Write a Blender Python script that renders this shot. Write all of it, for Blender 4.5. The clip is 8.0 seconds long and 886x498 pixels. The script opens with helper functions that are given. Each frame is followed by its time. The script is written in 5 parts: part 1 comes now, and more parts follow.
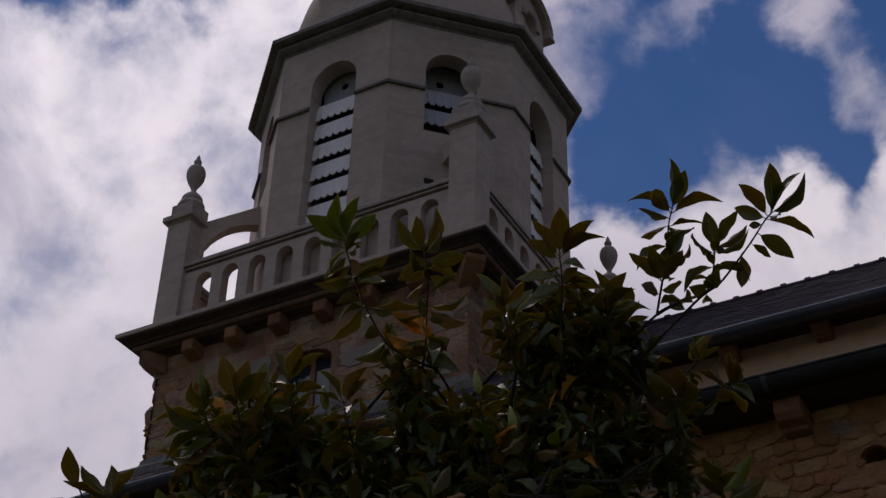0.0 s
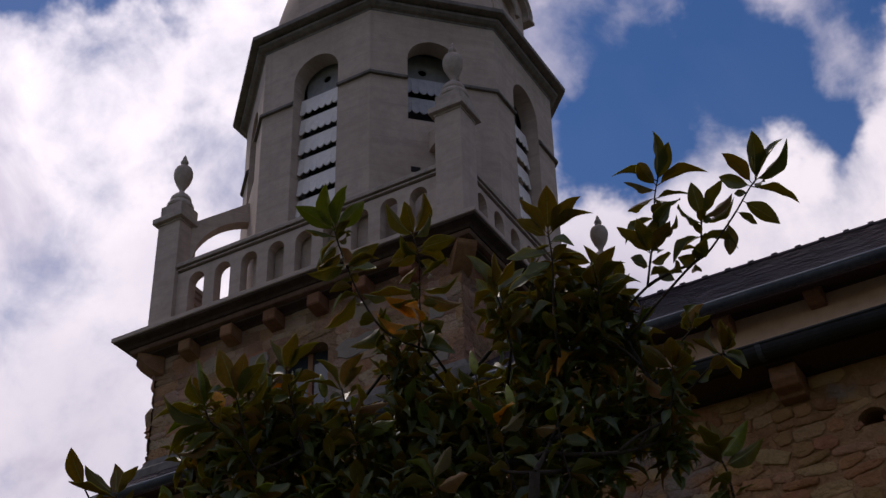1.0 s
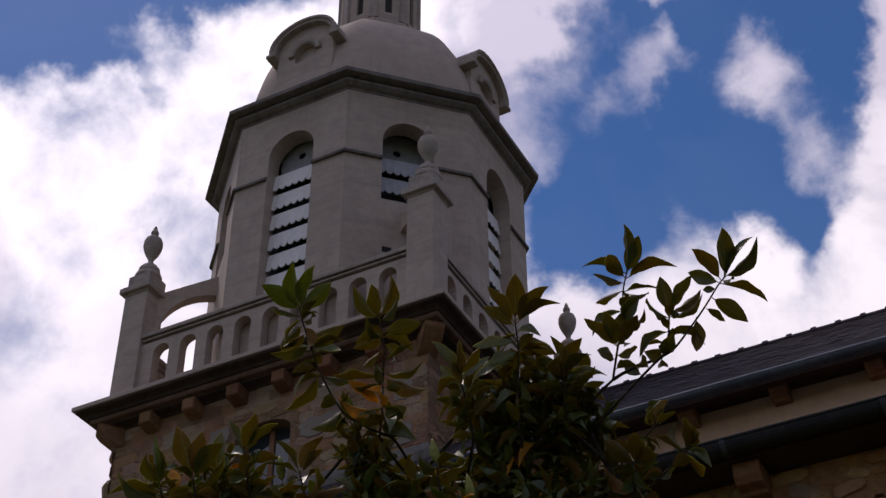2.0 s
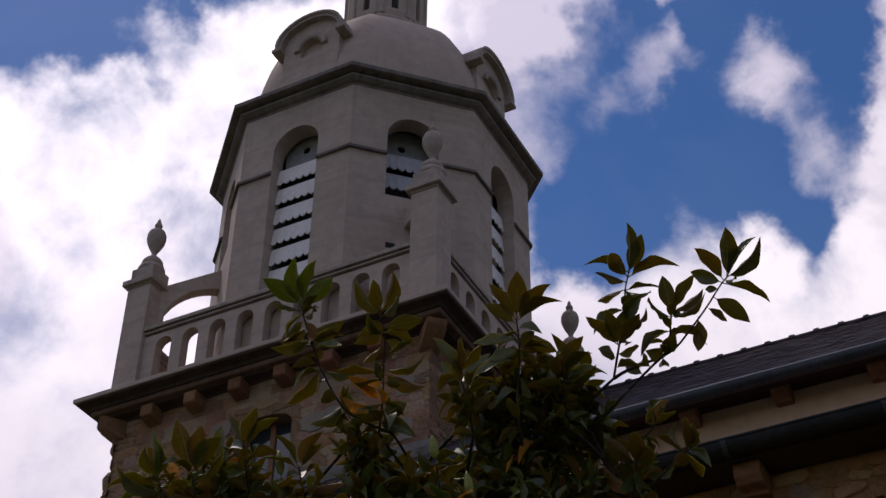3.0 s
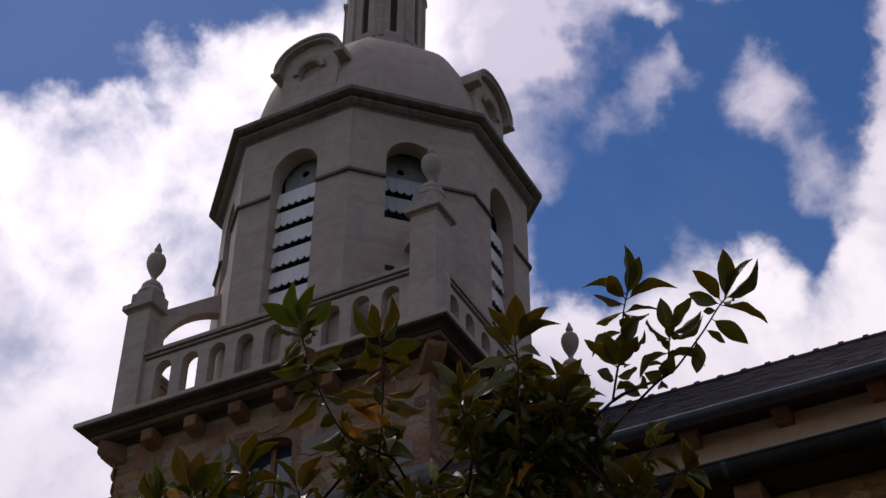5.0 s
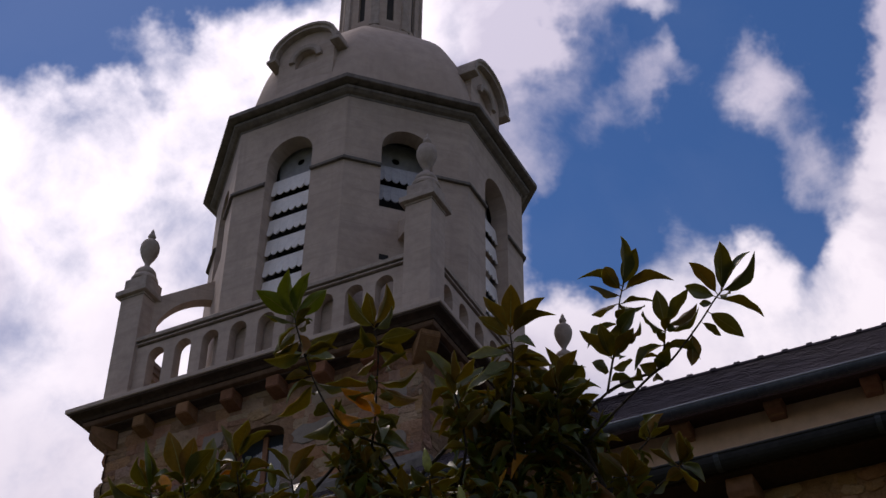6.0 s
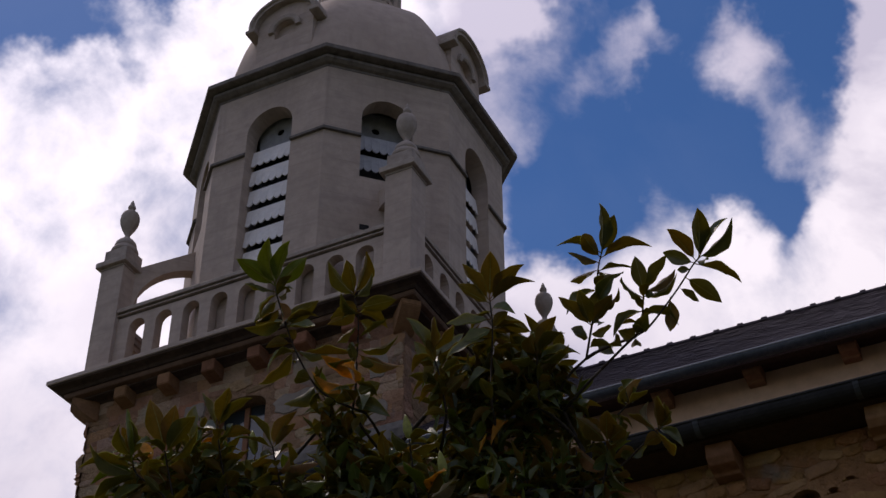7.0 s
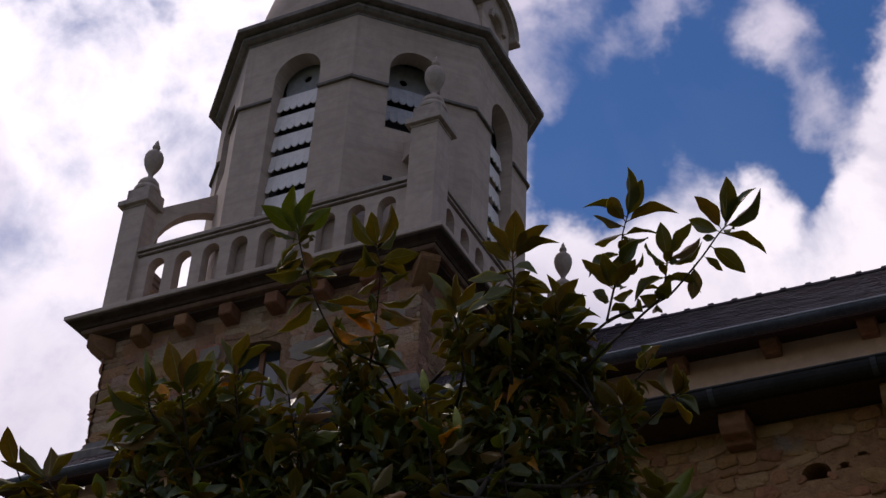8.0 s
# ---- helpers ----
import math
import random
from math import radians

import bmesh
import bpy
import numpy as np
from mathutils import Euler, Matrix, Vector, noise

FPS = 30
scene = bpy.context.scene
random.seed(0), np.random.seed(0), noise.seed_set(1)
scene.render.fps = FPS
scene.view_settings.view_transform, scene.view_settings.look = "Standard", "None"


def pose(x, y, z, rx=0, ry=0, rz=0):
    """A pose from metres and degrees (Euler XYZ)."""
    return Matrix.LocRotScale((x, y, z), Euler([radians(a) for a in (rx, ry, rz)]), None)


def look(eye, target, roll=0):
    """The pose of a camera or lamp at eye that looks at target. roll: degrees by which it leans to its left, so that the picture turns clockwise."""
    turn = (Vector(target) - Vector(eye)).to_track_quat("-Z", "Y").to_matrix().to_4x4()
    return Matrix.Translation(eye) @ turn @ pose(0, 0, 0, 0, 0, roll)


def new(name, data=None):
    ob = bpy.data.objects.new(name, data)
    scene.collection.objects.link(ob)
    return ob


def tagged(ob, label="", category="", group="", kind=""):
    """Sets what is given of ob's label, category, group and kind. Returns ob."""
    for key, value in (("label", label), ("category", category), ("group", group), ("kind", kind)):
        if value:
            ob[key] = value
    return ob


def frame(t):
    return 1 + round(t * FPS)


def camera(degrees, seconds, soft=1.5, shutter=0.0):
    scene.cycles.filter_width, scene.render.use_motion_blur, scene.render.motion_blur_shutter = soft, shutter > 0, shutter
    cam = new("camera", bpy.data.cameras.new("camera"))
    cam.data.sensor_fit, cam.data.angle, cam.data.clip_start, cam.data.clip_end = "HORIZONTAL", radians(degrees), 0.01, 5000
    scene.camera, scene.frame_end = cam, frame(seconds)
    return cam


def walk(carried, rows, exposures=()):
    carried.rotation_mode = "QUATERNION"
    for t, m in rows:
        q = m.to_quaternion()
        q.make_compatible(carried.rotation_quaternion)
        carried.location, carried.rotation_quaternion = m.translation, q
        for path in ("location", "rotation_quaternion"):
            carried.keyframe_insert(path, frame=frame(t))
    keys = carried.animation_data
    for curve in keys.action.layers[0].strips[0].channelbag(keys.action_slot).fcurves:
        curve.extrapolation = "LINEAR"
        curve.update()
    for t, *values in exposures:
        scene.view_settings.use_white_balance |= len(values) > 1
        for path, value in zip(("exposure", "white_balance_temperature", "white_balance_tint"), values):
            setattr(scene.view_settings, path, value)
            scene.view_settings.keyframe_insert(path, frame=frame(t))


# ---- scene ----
# camera: a zoomed hand-held shot from the ground, the tower axis stands at the origin
cam = camera(32.40, 8.0, soft=1.45)
ROWS = [  # seconds, eye x y z, heading to the right of north, elevation, lean
    (0.0, 11.499, -18.770, 1.583, -29.81, 36.35, 1.74),
    (0.5, 11.507, -18.790, 1.551, -29.56, 36.33, 0.63),
    (1.0, 11.519, -18.792, 1.537, -29.41, 35.91, -1.48),
    (1.2, 11.522, -18.789, 1.544, -28.80, 36.81, -0.27),
    (1.3, 11.523, -18.787, 1.548, -28.17, 37.67, 0.13),
    (1.5, 11.525, -18.784, 1.555, -27.81, 38.37, -0.10),
    (1.7, 11.521, -18.776, 1.565, -27.60, 38.98, -0.32),
    (2.0, 11.515, -18.764, 1.579, -27.93, 38.93, -0.06),
    (2.2, 11.515, -18.761, 1.581, -28.01, 38.77, 0.14),
    (3.3, 11.516, -18.742, 1.592, -28.16, 38.98, 0.88),
    (3.5, 11.516, -18.738, 1.594, -28.21, 39.18, 0.89),
    (4.0, 11.530, -18.761, 1.577, -27.27, 39.49, -0.27),
    (4.5, 11.524, -18.740, 1.600, -27.69, 39.67, 0.23),
    (4.7, 11.532, -18.765, 1.580, -28.01, 39.71, 0.23),
    (5.8, 11.514, -18.749, 1.595, -27.93, 39.27, 0.87),
    (6.0, 11.511, -18.746, 1.597, -27.81, 39.25, 0.89),
    (6.5, 11.508, -18.747, 1.594, -27.49, 39.06, 0.75),
    (6.8, 11.517, -18.751, 1.580, -27.15, 38.67, -0.12),
    (7.0, 11.522, -18.754, 1.571, -26.88, 38.15, 0.04),
    (7.2, 11.527, -18.765, 1.560, -28.15, 37.04, 1.04),
    (7.3, 11.524, -18.765, 1.561, -26.04, 36.60, 1.23),
    (7.4, 11.522, -18.765, 1.562, -25.44, 36.24, 0.70),
    (7.5, 11.520, -18.764, 1.563, -25.34, 36.53, 1.29),
    (7.8, 11.508, -18.756, 1.579, -26.45, 36.08, 2.75),
    (8.0, 11.500, -18.751, 1.590, -27.75, 36.40, 3.39),
]
EXPOSURES = [(t, stops, 6950, 22) for t, stops in ((0.0, -0.45), (0.5, -0.38), (0.9, -0.12), (1.4, 0.1), (3.6, 0.11), (4.6, 0.06), (7.0, 0.07), (8.0, 0.13))]
walk(cam, [(t, pose(x, y, z, 90 + tilt, 0, -head) @ pose(0, 0, 0, 0, 0, lean)) for t, x, y, z, head, tilt, lean in ROWS], EXPOSURES)

# ---- sky, clouds and sun ----
OPEN_SKY = 0.36  # how much cloud there is away from the bank over the church
SUN_ELEVATION, SUN_HEADING = 58.0, -66.0  # degrees; heading clockwise from +y: high behind the tower
SKY_STRENGTH, CLOUD_LIGHT = 0.06, 1.0


def nodes_of(tree):
    """Short hands for building node trees: make a node, set its inputs, link it."""
    def make(kind, inputs=None, operation="", clamp=False, ease="", vector="", data="", blend=""):
        n = tree.nodes.new(kind)
        if operation:
            n.operation = operation
        if clamp:
            n.use_clamp = True
        if ease:
            n.interpolation_type = ease
        if vector:
            n.vector_type = vector
        if data:
            n.data_type = data
        if blend:
            n.blend_type = blend
        for key, value in (inputs or {}).items():
            if isinstance(value, bpy.types.NodeSocket):
                tree.links.new(value, n.inputs[key])
            else:
                n.inputs[key].default_value = value
        return n
    return make


def mix_color(N, fac, a, b, mode="MIX"):
    n = N("ShaderNodeMix", {"Factor": fac}, data="RGBA", blend=mode)
    for key, value in ((6, a), (7, b)):
        if isinstance(value, bpy.types.NodeSocket):
            n.id_data.links.new(value, n.inputs[key])
        else:
            n.inputs[key].default_value = (*value, 1)
    return n.outputs[2]


def build_sky():
    world = bpy.data.worlds.new("sky")
    scene.world = world
    world.use_nodes = True
    tree = world.node_tree
    tree.nodes.clear()
    N = nodes_of(tree)
    way = N("ShaderNodeTexCoord").outputs["Generated"]

    def math_(op, a, b=0.0, clamp=False):
        n = N("ShaderNodeMath", {0: a, 1: b}, operation=op, clamp=clamp)
        return n.outputs[0]

    def dot(v):
        return N("ShaderNodeVectorMath", {0: way, 1: v}, operation="DOT_PRODUCT").outputs["Value"]
    # a flat chart of the sky over the church: east (a) and up (b), as tangents
    ahead = math_("MAXIMUM", dot((-0.3577, 0.6816, 0.6383)), 0.05)
    a = math_("DIVIDE", dot((0.8867, 0.4624, 0.0031)), ahead)
    b = math_("DIVIDE", dot((0.2930, -0.5671, 0.7698)), ahead)
    chart = N("ShaderNodeCombineXYZ", {0: a, 1: b, 2: 0.0}).outputs[0]
    warp = N("ShaderNodeTexNoise", {"Vector": chart, "Scale": 11.0, "Detail": 5.0, "Roughness": 0.6}).outputs["Color"]
    warp = N("ShaderNodeVectorMath", {0: warp, 1: (0.5, 0.5, 0.5)}, operation="SUBTRACT").outputs[0]
    warp = N("ShaderNodeVectorMath", {0: warp, "Scale": 0.10}, operation="SCALE").outputs[0]
    bent = N("ShaderNodeVectorMath", {0: chart, 1: warp}, operation="ADD").outputs[0]
    # gaps of blue (positive) and banks of cloud (negative): east, up, half sizes, turn, weight
    gaps = [
        (0.157, 0.066, 0.122, 0.093, 0, 1.50), (0.081, 0.003, 0.056, 0.044, 0, 1.25), (0.251, 0.113, 0.032, 0.070, 0, 0.95),
        (0.172, 0.154, 0.093, 0.033, 0, 1.05), (0.236, 0.011, 0.022, 0.035, -25, 0.70), (0.206, 0.115, 0.037, 0.032, 0, -0.74),
        (0.228, 0.083, 0.031, 0.039, 30, -0.72), (0.240, 0.045, 0.025, 0.030, 10, -0.68), (0.120, 0.092, 0.018, 0.041, -28, -0.68),
        (0.146, 0.126, 0.012, 0.026, 20, -0.48), (0.127, 0.159, 0.032, 0.010, 0, -0.65), (0.044, 0.139, 0.023, 0.041, 10, -1.15),
        (0.207, -0.019, 0.026, 0.028, 0, -1.00), (0.296, 0.087, 0.028, 0.096, 0, -1.00), (-0.251, 0.148, 0.083, 0.050, -8, 1.50),
        (-0.158, 0.167, 0.096, 0.030, 5, 1.30), (-0.240, 0.111, 0.022, 0.015, 0, 0.40), (-0.173, -0.002, 0.032, 0.035, 0, 0.60),
        (-0.205, 0.102, 0.009, 0.011, 0, 0.28), (-0.192, 0.090, 0.010, 0.009, 0, 0.28), (-0.168, 0.133, 0.008, 0.015, 0, 0.30),
        (-0.306, 0.176, 0.104, 0.052, 0, 1.00), (0.086, -0.061, 0.059, 0.022, 0, -0.50), (0.272, 0.020, 0.026, 0.033, 0, -0.70),
    ]
    total = None
    for x, y, rx, ry, turn, weight in gaps:
        m = N("ShaderNodeMapping", {"Vector": bent, "Location": (x, y, 0), "Rotation": (0, 0, radians(turn)), "Scale": (rx, ry, 1)}, vector="TEXTURE").outputs[0]
        r = N("ShaderNodeVectorMath", {0: m}, operation="LENGTH").outputs["Value"]
        g = N("ShaderNodeMapRange", {"Value": r, "From Min": 1.5, "From Max": 0.2, "To Min": 0.0, "To Max": weight}, ease="SMOOTHSTEP").outputs[0]
        total = g if total is None else math_("ADD", total, g)
    puff = N("ShaderNodeTexNoise", {"Vector": way, "Scale": 14.0, "Detail": 9.0, "Roughness": 0.57, "Distortion": 0.2}).outputs["Fac"]
    puff = math_("MULTIPLY", math_("SUBTRACT", puff, 0.5), 2.3)
    near = N("ShaderNodeMapRange", {"Value": ahead, "From Min": 0.80, "From Max": 0.95, "To Min": OPEN_SKY, "To Max": 0.99}).outputs[0]
    thick = math_("ADD", math_("SUBTRACT", near, total), puff)
    cover = N("ShaderNodeMapRange", {"Value": thick, "From Min": -0.12, "From Max": 1.18, "To Min": 0.03}, ease="SMOOTHSTEP").outputs[0]
    # cloud light: grey-lilac folds and bright crowns
    fold = N("ShaderNodeTexNoise", {"Vector": way, "Scale": 5.5, "Detail": 6.0, "Roughness": 0.55, "Distortion": 0.6}).outputs["Fac"]
    fold = N("ShaderNodeMapRange", {"Value": fold, "From Min": 0.36, "From Max": 0.62}, ease="SMOOTHSTEP").outputs[0]
    # broad bright and shaded parts of the bank: east, up, radius, weight
    for x, y, r, weight in ((0.21, -0.05, 0.17, 0.8), (0.225, 0.095, 0.12, -0.85), (0.125, 0.09, 0.08, -0.6), (-0.27, -0.17, 0.13, -0.5), (-0.20, -0.03, 0.09, -0.5), (-0.24, 0.04, 0.12, 0.35), (-0.19, 0.09, 0.17, 0.9), (0.07, -0.03, 0.06, 0.4), (0.055, 0.13, 0.09, -0.7)):
        d = N("ShaderNodeVectorMath", {0: bent, 1: (x, y, 0)}, operation="DISTANCE").outputs["Value"]
        d = N("ShaderNodeMapRange", {"Value": d, "From Min": r, "From Max": 0.02, "To Max": weight}, ease="SMOOTHSTEP").outputs[0]
        fold = math_("ADD", fold, d, clamp=True)
    white = mix_color(N, fold, (0.54, 0.555, 0.69), (0.94, 0.96, 1.05))
    # cloud is brightest overhead and dimmest at the horizon
    high = math_("MAXIMUM", N("ShaderNodeSeparateXYZ", {0: way}).outputs[2], 0.0)
    glow = math_("MULTIPLY", math_("ADD", math_("MULTIPLY", high, 2.0), 1.0), CLOUD_LIGHT / 2.25)
    glow = math_("MULTIPLY", glow, math_("ADD", dot((-0.33, 0.0, 0.0)), 0.90))  # and brighter on the side of the sun
    cloud = N("ShaderNodeBackground", {"Color": white, "Strength": glow}).outputs[0]
    air = N("ShaderNodeTexSky")
    air.sky_type, air.sun_disc = "NISHITA", False
    air.sun_elevation, air.sun_rotation = radians(SUN_ELEVATION), radians(SUN_HEADING)
    air.air_density, air.dust_density, air.ozone_density = 1.0, 0.1, 2.0
    sky = N("ShaderNodeHueSaturation", {"Hue": 0.506, "Saturation": 1.38, "Value": 1.17, "Color": air.outputs[0]}).outputs[0]
    blue = N("ShaderNodeBackground", {"Color": sky, "Strength": SKY_STRENGTH}).outputs[0]
    both = N("ShaderNodeMixShader", {0: cover, 1: blue, 2: cloud}).outputs[0]
    N("ShaderNodeOutputWorld", {"Surface": both})


build_sky()
sun = new("sun", bpy.data.lights.new("sun", "SUN"))
sun.data.energy, sun.data.angle, sun.data.color = 1.1, radians(16), (1.0, 0.95, 0.88)
e, h = radians(SUN_ELEVATION), radians(SUN_HEADING)
sun.matrix_world = look((0, 0, 60), (-math.sin(h) * math.cos(e) , -math.cos(h) * math.cos(e), 60 - math.sin(e)))

# ---- materials ----


def surface(name, base, dark, light, grain=14.0, patch=1.3, rough=0.85, bump=0.15, metal=0.0, vary=0.0, streak=0.0, spec=0.2, fine=90.0, tints=(), joints=0.0, beds=0.0, blotch=()):
    """A worn surface: patches at two scales, streaks that run down, fine relief, and a tone of its own for each piece."""
    mat = bpy.data.materials.new(name)
    mat.use_nodes = True
    tree = mat.node_tree
    tree.nodes.clear()
    N = nodes_of(tree)
    where = N("ShaderNodeNewGeometry").outputs["Position"]
    big = N("ShaderNodeTexNoise", {"Vector": where, "Scale": patch, "Detail": 5.0, "Roughness": 0.6}).outputs["Fac"]
    big = N("ShaderNodeMapRange", {"Value": big, "From Min": 0.35, "From Max": 0.65}).outputs[0]
    small = N("ShaderNodeTexNoise", {"Vector": where, "Scale": grain, "Detail": 6.0, "Roughness": 0.65}).outputs["Fac"]
    small = N("ShaderNodeMapRange", {"Value": small, "From Min": 0.4, "From Max": 0.75}).outputs[0]
    col = mix_color(N, big, base, light)
    n = N("ShaderNodeMath", {0: small, 1: 0.55}, operation="MULTIPLY").outputs[0]
    col = mix_color(N, n, col, dark)
    if streak:
        m = N("ShaderNodeMapping", {"Vector": where, "Scale": (5.0, 5.0, 0.35)}).outputs[0]
        s = N("ShaderNodeTexNoise", {"Vector": m, "Scale": 1.0, "Detail": 4.0, "Roughness": 0.6}).outputs["Fac"]
        s = N("ShaderNodeMapRange", {"Value": s, "From Min": 0.52, "From Max": 0.75, "To Max": streak}).outputs[0]
        col = mix_color(N, s, col, dark)
    if beds:  # the stone's bedding: faint level bands
        m = N("ShaderNodeMapping", {"Vector": where, "Scale": (0.8, 0.8, 7.0)}).outputs[0]
        s = N("ShaderNodeTexNoise", {"Vector": m, "Scale": 1.0, "Detail": 6.0, "Roughness": 0.65}).outputs["Fac"]
        s = N("ShaderNodeMapRange", {"Value": s, "From Min": 0.48, "From Max": 0.70, "To Max": beds}).outputs[0]
        col = mix_color(N, s, col, dark)
    for scale, low, tint in blotch:  # large patches of another colour
        s = N("ShaderNodeTexNoise", {"Vector": where, "Scale": scale, "Detail": 4.0, "Roughness": 0.55, "Distortion": 0.4}).outputs["Fac"]
        s = N("ShaderNodeMapRange", {"Value": s, "From Min": low, "From Max": low + 0.07, "To Max": 0.8}).outputs[0]
        col = mix_color(N, s, col, tint)
    for start, tint in tints:
        r = N("ShaderNodeObjectInfo").outputs["Random"]
        v = N("ShaderNodeMath", {0: r, 1: start}, operation="SUBTRACT").outputs[0]
        v = N("ShaderNodeMath", {0: v}, operation="FRACT").outputs[0]
        v = N("ShaderNodeMath", {0: v, 1: 0.2}, operation="LESS_THAN").outputs[0]
        v = N("ShaderNodeMath", {0: v, 1: 0.32}, operation="MULTIPLY").outputs[0]
        col = mix_color(N, v, col, tint)
    if vary:
        r = N("ShaderNodeObjectInfo").outputs["Random"]
        v = N("ShaderNodeMapRange", {"Value": r, "To Min": 1.0 - vary, "To Max": 1.0 + vary}).outputs[0]
        hue = N("ShaderNodeMath", {0: r, 1: 7.31}, operation="MULTIPLY").outputs[0]
        hue = N("ShaderNodeMath", {0: hue}, operation="FRACT").outputs[0]
        hue = N("ShaderNodeMapRange", {"Value": hue, "To Min": 0.485, "To Max": 0.515}).outputs[0]
        col = N("ShaderNodeHueSaturation", {"Hue": hue, "Saturation": 1.0, "Value": v, "Color": col}).outputs[0]
    if joints:
        level = N("ShaderNodeSeparateXYZ", {0: where}).outputs[2]
        level = N("ShaderNodeMath", {0: level, 1: 0.37}, operation="DIVIDE").outputs[0]
        level = N("ShaderNodeMath", {0: level}, operation="FRACT").outputs[0]
        level = N("ShaderNodeMath", {0: level, 1: 0.5}, operation="SUBTRACT").outputs[0]
        level = N("ShaderNodeMath", {0: level}, operation="ABSOLUTE").outputs[0]
        gap = N("ShaderNodeMapRange", {"Value": level, "From Min": 0.475, "From Max": 0.495}).outputs[0]
        worn = N("ShaderNodeTexNoise", {"Vector": where, "Scale": 2.2, "Detail": 3.0}).outputs["Fac"]
        worn = N("ShaderNodeMapRange", {"Value": worn, "From Min": 0.42, "From Max": 0.60, "To Max": joints}).outputs[0]
        gap = N("ShaderNodeMath", {0: gap, 1: worn}, operation="MULTIPLY").outputs[0]
        col = mix_color(N, gap, col, dark)
    height = N("ShaderNodeTexNoise", {"Vector": where, "Scale": fine, "Detail": 4.0, "Roughness": 0.6}).outputs["Fac"]
    both = N("ShaderNodeMath", {0: small, 1: height}, operation="ADD").outputs[0]
    normal = N("ShaderNodeBump", {"Height": both, "Strength": min(bump, 1.0), "Distance": 0.03 if bump > 0.8 else 0.02}).outputs[0]
    p = N("ShaderNodeBsdfPrincipled", {"Base Color": col, "Roughness": rough, "Metallic": metal, "Normal": normal, "Specular IOR Level": spec})
    N("ShaderNodeOutputMaterial", {"Surface": p.outputs[0]})
    return mat


def leaf_surface(name, base, other, rough, glow, spec, shine, lean=1.6):
    """Leaf skin: glossy wax above or felt below, with some light coming through the blade."""
    mat = bpy.data.materials.new(name)
    mat.use_nodes = True
    tree = mat.node_tree
    tree.nodes.clear()
    N = nodes_of(tree)
    r = N("ShaderNodeObjectInfo").outputs["Random"]
    isle = N("ShaderNodeNewGeometry")
    pick = N("ShaderNodeMath", {0: r, 1: isle.outputs["Random Per Island"]}, operation="ADD").outputs[0]
    pick = N("ShaderNodeMath", {0: pick}, operation="FRACT").outputs[0]
    pick = N("ShaderNodeMath", {0: pick, 1: lean}, operation="POWER").outputs[0]
    col = mix_color(N, pick, base, other)
    mott = N("ShaderNodeTexNoise", {"Vector": isle.outputs["Position"], "Scale": 60.0, "Detail": 4.0}).outputs["Fac"]
    mott = N("ShaderNodeMapRange", {"Value": mott, "From Min": 0.3, "From Max": 0.7, "To Min": 0.75, "To Max": 1.2}).outputs[0]
    col = N("ShaderNodeHueSaturation", {"Value": mott, "Color": col}).outputs[0]
    normal = N("ShaderNodeBump", {"Height": mott, "Strength": 0.12, "Distance": 0.004}).outputs[0]
    p = N("ShaderNodeBsdfPrincipled", {"Base Color": col, "Roughness": rough, "Normal": normal, "Specular IOR Level": spec}).outputs[0]
    thru = mix_color(N, 0.45, col, shine)
    t = N("ShaderNodeBsdfTranslucent", {"Color": thru}).outputs[0]
    m = N("ShaderNodeMixShader", {0: glow, 1: p, 2: t}).outputs[0]
    N("ShaderNodeOutputMaterial", {"Surface": m})
    return mat


def glass_surface(name):
    mat = bpy.data.materials.new(name)
    mat.use_nodes = True
    p = mat.node_tree.nodes["Principled BSDF"]
    p.inputs["Base Color"].default_value = (0.03, 0.04, 0.05, 1)
    p.inputs["Roughness"].default_value = 0.08
    p.inputs["Specular IOR Level"].default_value = 0.8
    return mat


STONE = surface("cut_stone", (0.464, 0.365, 0.303), (0.316, 0.244, 0.200), (0.520, 0.413, 0.345), grain=5, patch=0.9, bump=0.08, streak=0.35, joints=0.5, beds=0.4)
RENDER_COAT = surface("smooth_lime_coat", (0.457, 0.357, 0.295), (0.328, 0.253, 0.207), (0.500, 0.396, 0.330), grain=4, patch=0.9, bump=0.06, streak=0.35)
MOULD = surface("moulded_stone", (0.385, 0.314, 0.265), (0.212, 0.172, 0.146), (0.457, 0.378, 0.325), grain=9, patch=1.4, bump=0.2, streak=0.7)
DARK_STONE = surface("dark_grey_stone", (0.150, 0.131, 0.115), (0.072, 0.063, 0.054), (0.218, 0.193, 0.173), grain=9, patch=1.6, bump=0.25, streak=0.8)
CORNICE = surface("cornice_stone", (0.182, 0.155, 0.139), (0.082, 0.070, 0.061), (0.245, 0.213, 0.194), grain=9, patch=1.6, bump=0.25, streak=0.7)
RUBBLE = surface("rubble_stone", (0.385, 0.180, 0.078), (0.18, 0.080, 0.034), (0.46, 0.235, 0.105), grain=7, patch=2.6, bump=1.0, vary=0.16, fine=24, tints=((0.45, (0.40, 0.17, 0.065)), (0.75, (0.42, 0.29, 0.16))), blotch=((1.1, 0.59, (0.27, 0.22, 0.185)),))
MORTAR = surface("mortar", (0.385, 0.185, 0.084), (0.175, 0.080, 0.036), (0.46, 0.245, 0.118), grain=10, patch=2.4, bump=1.0, streak=0.3, fine=26, blotch=((1.1, 0.59, (0.27, 0.22, 0.185)),))
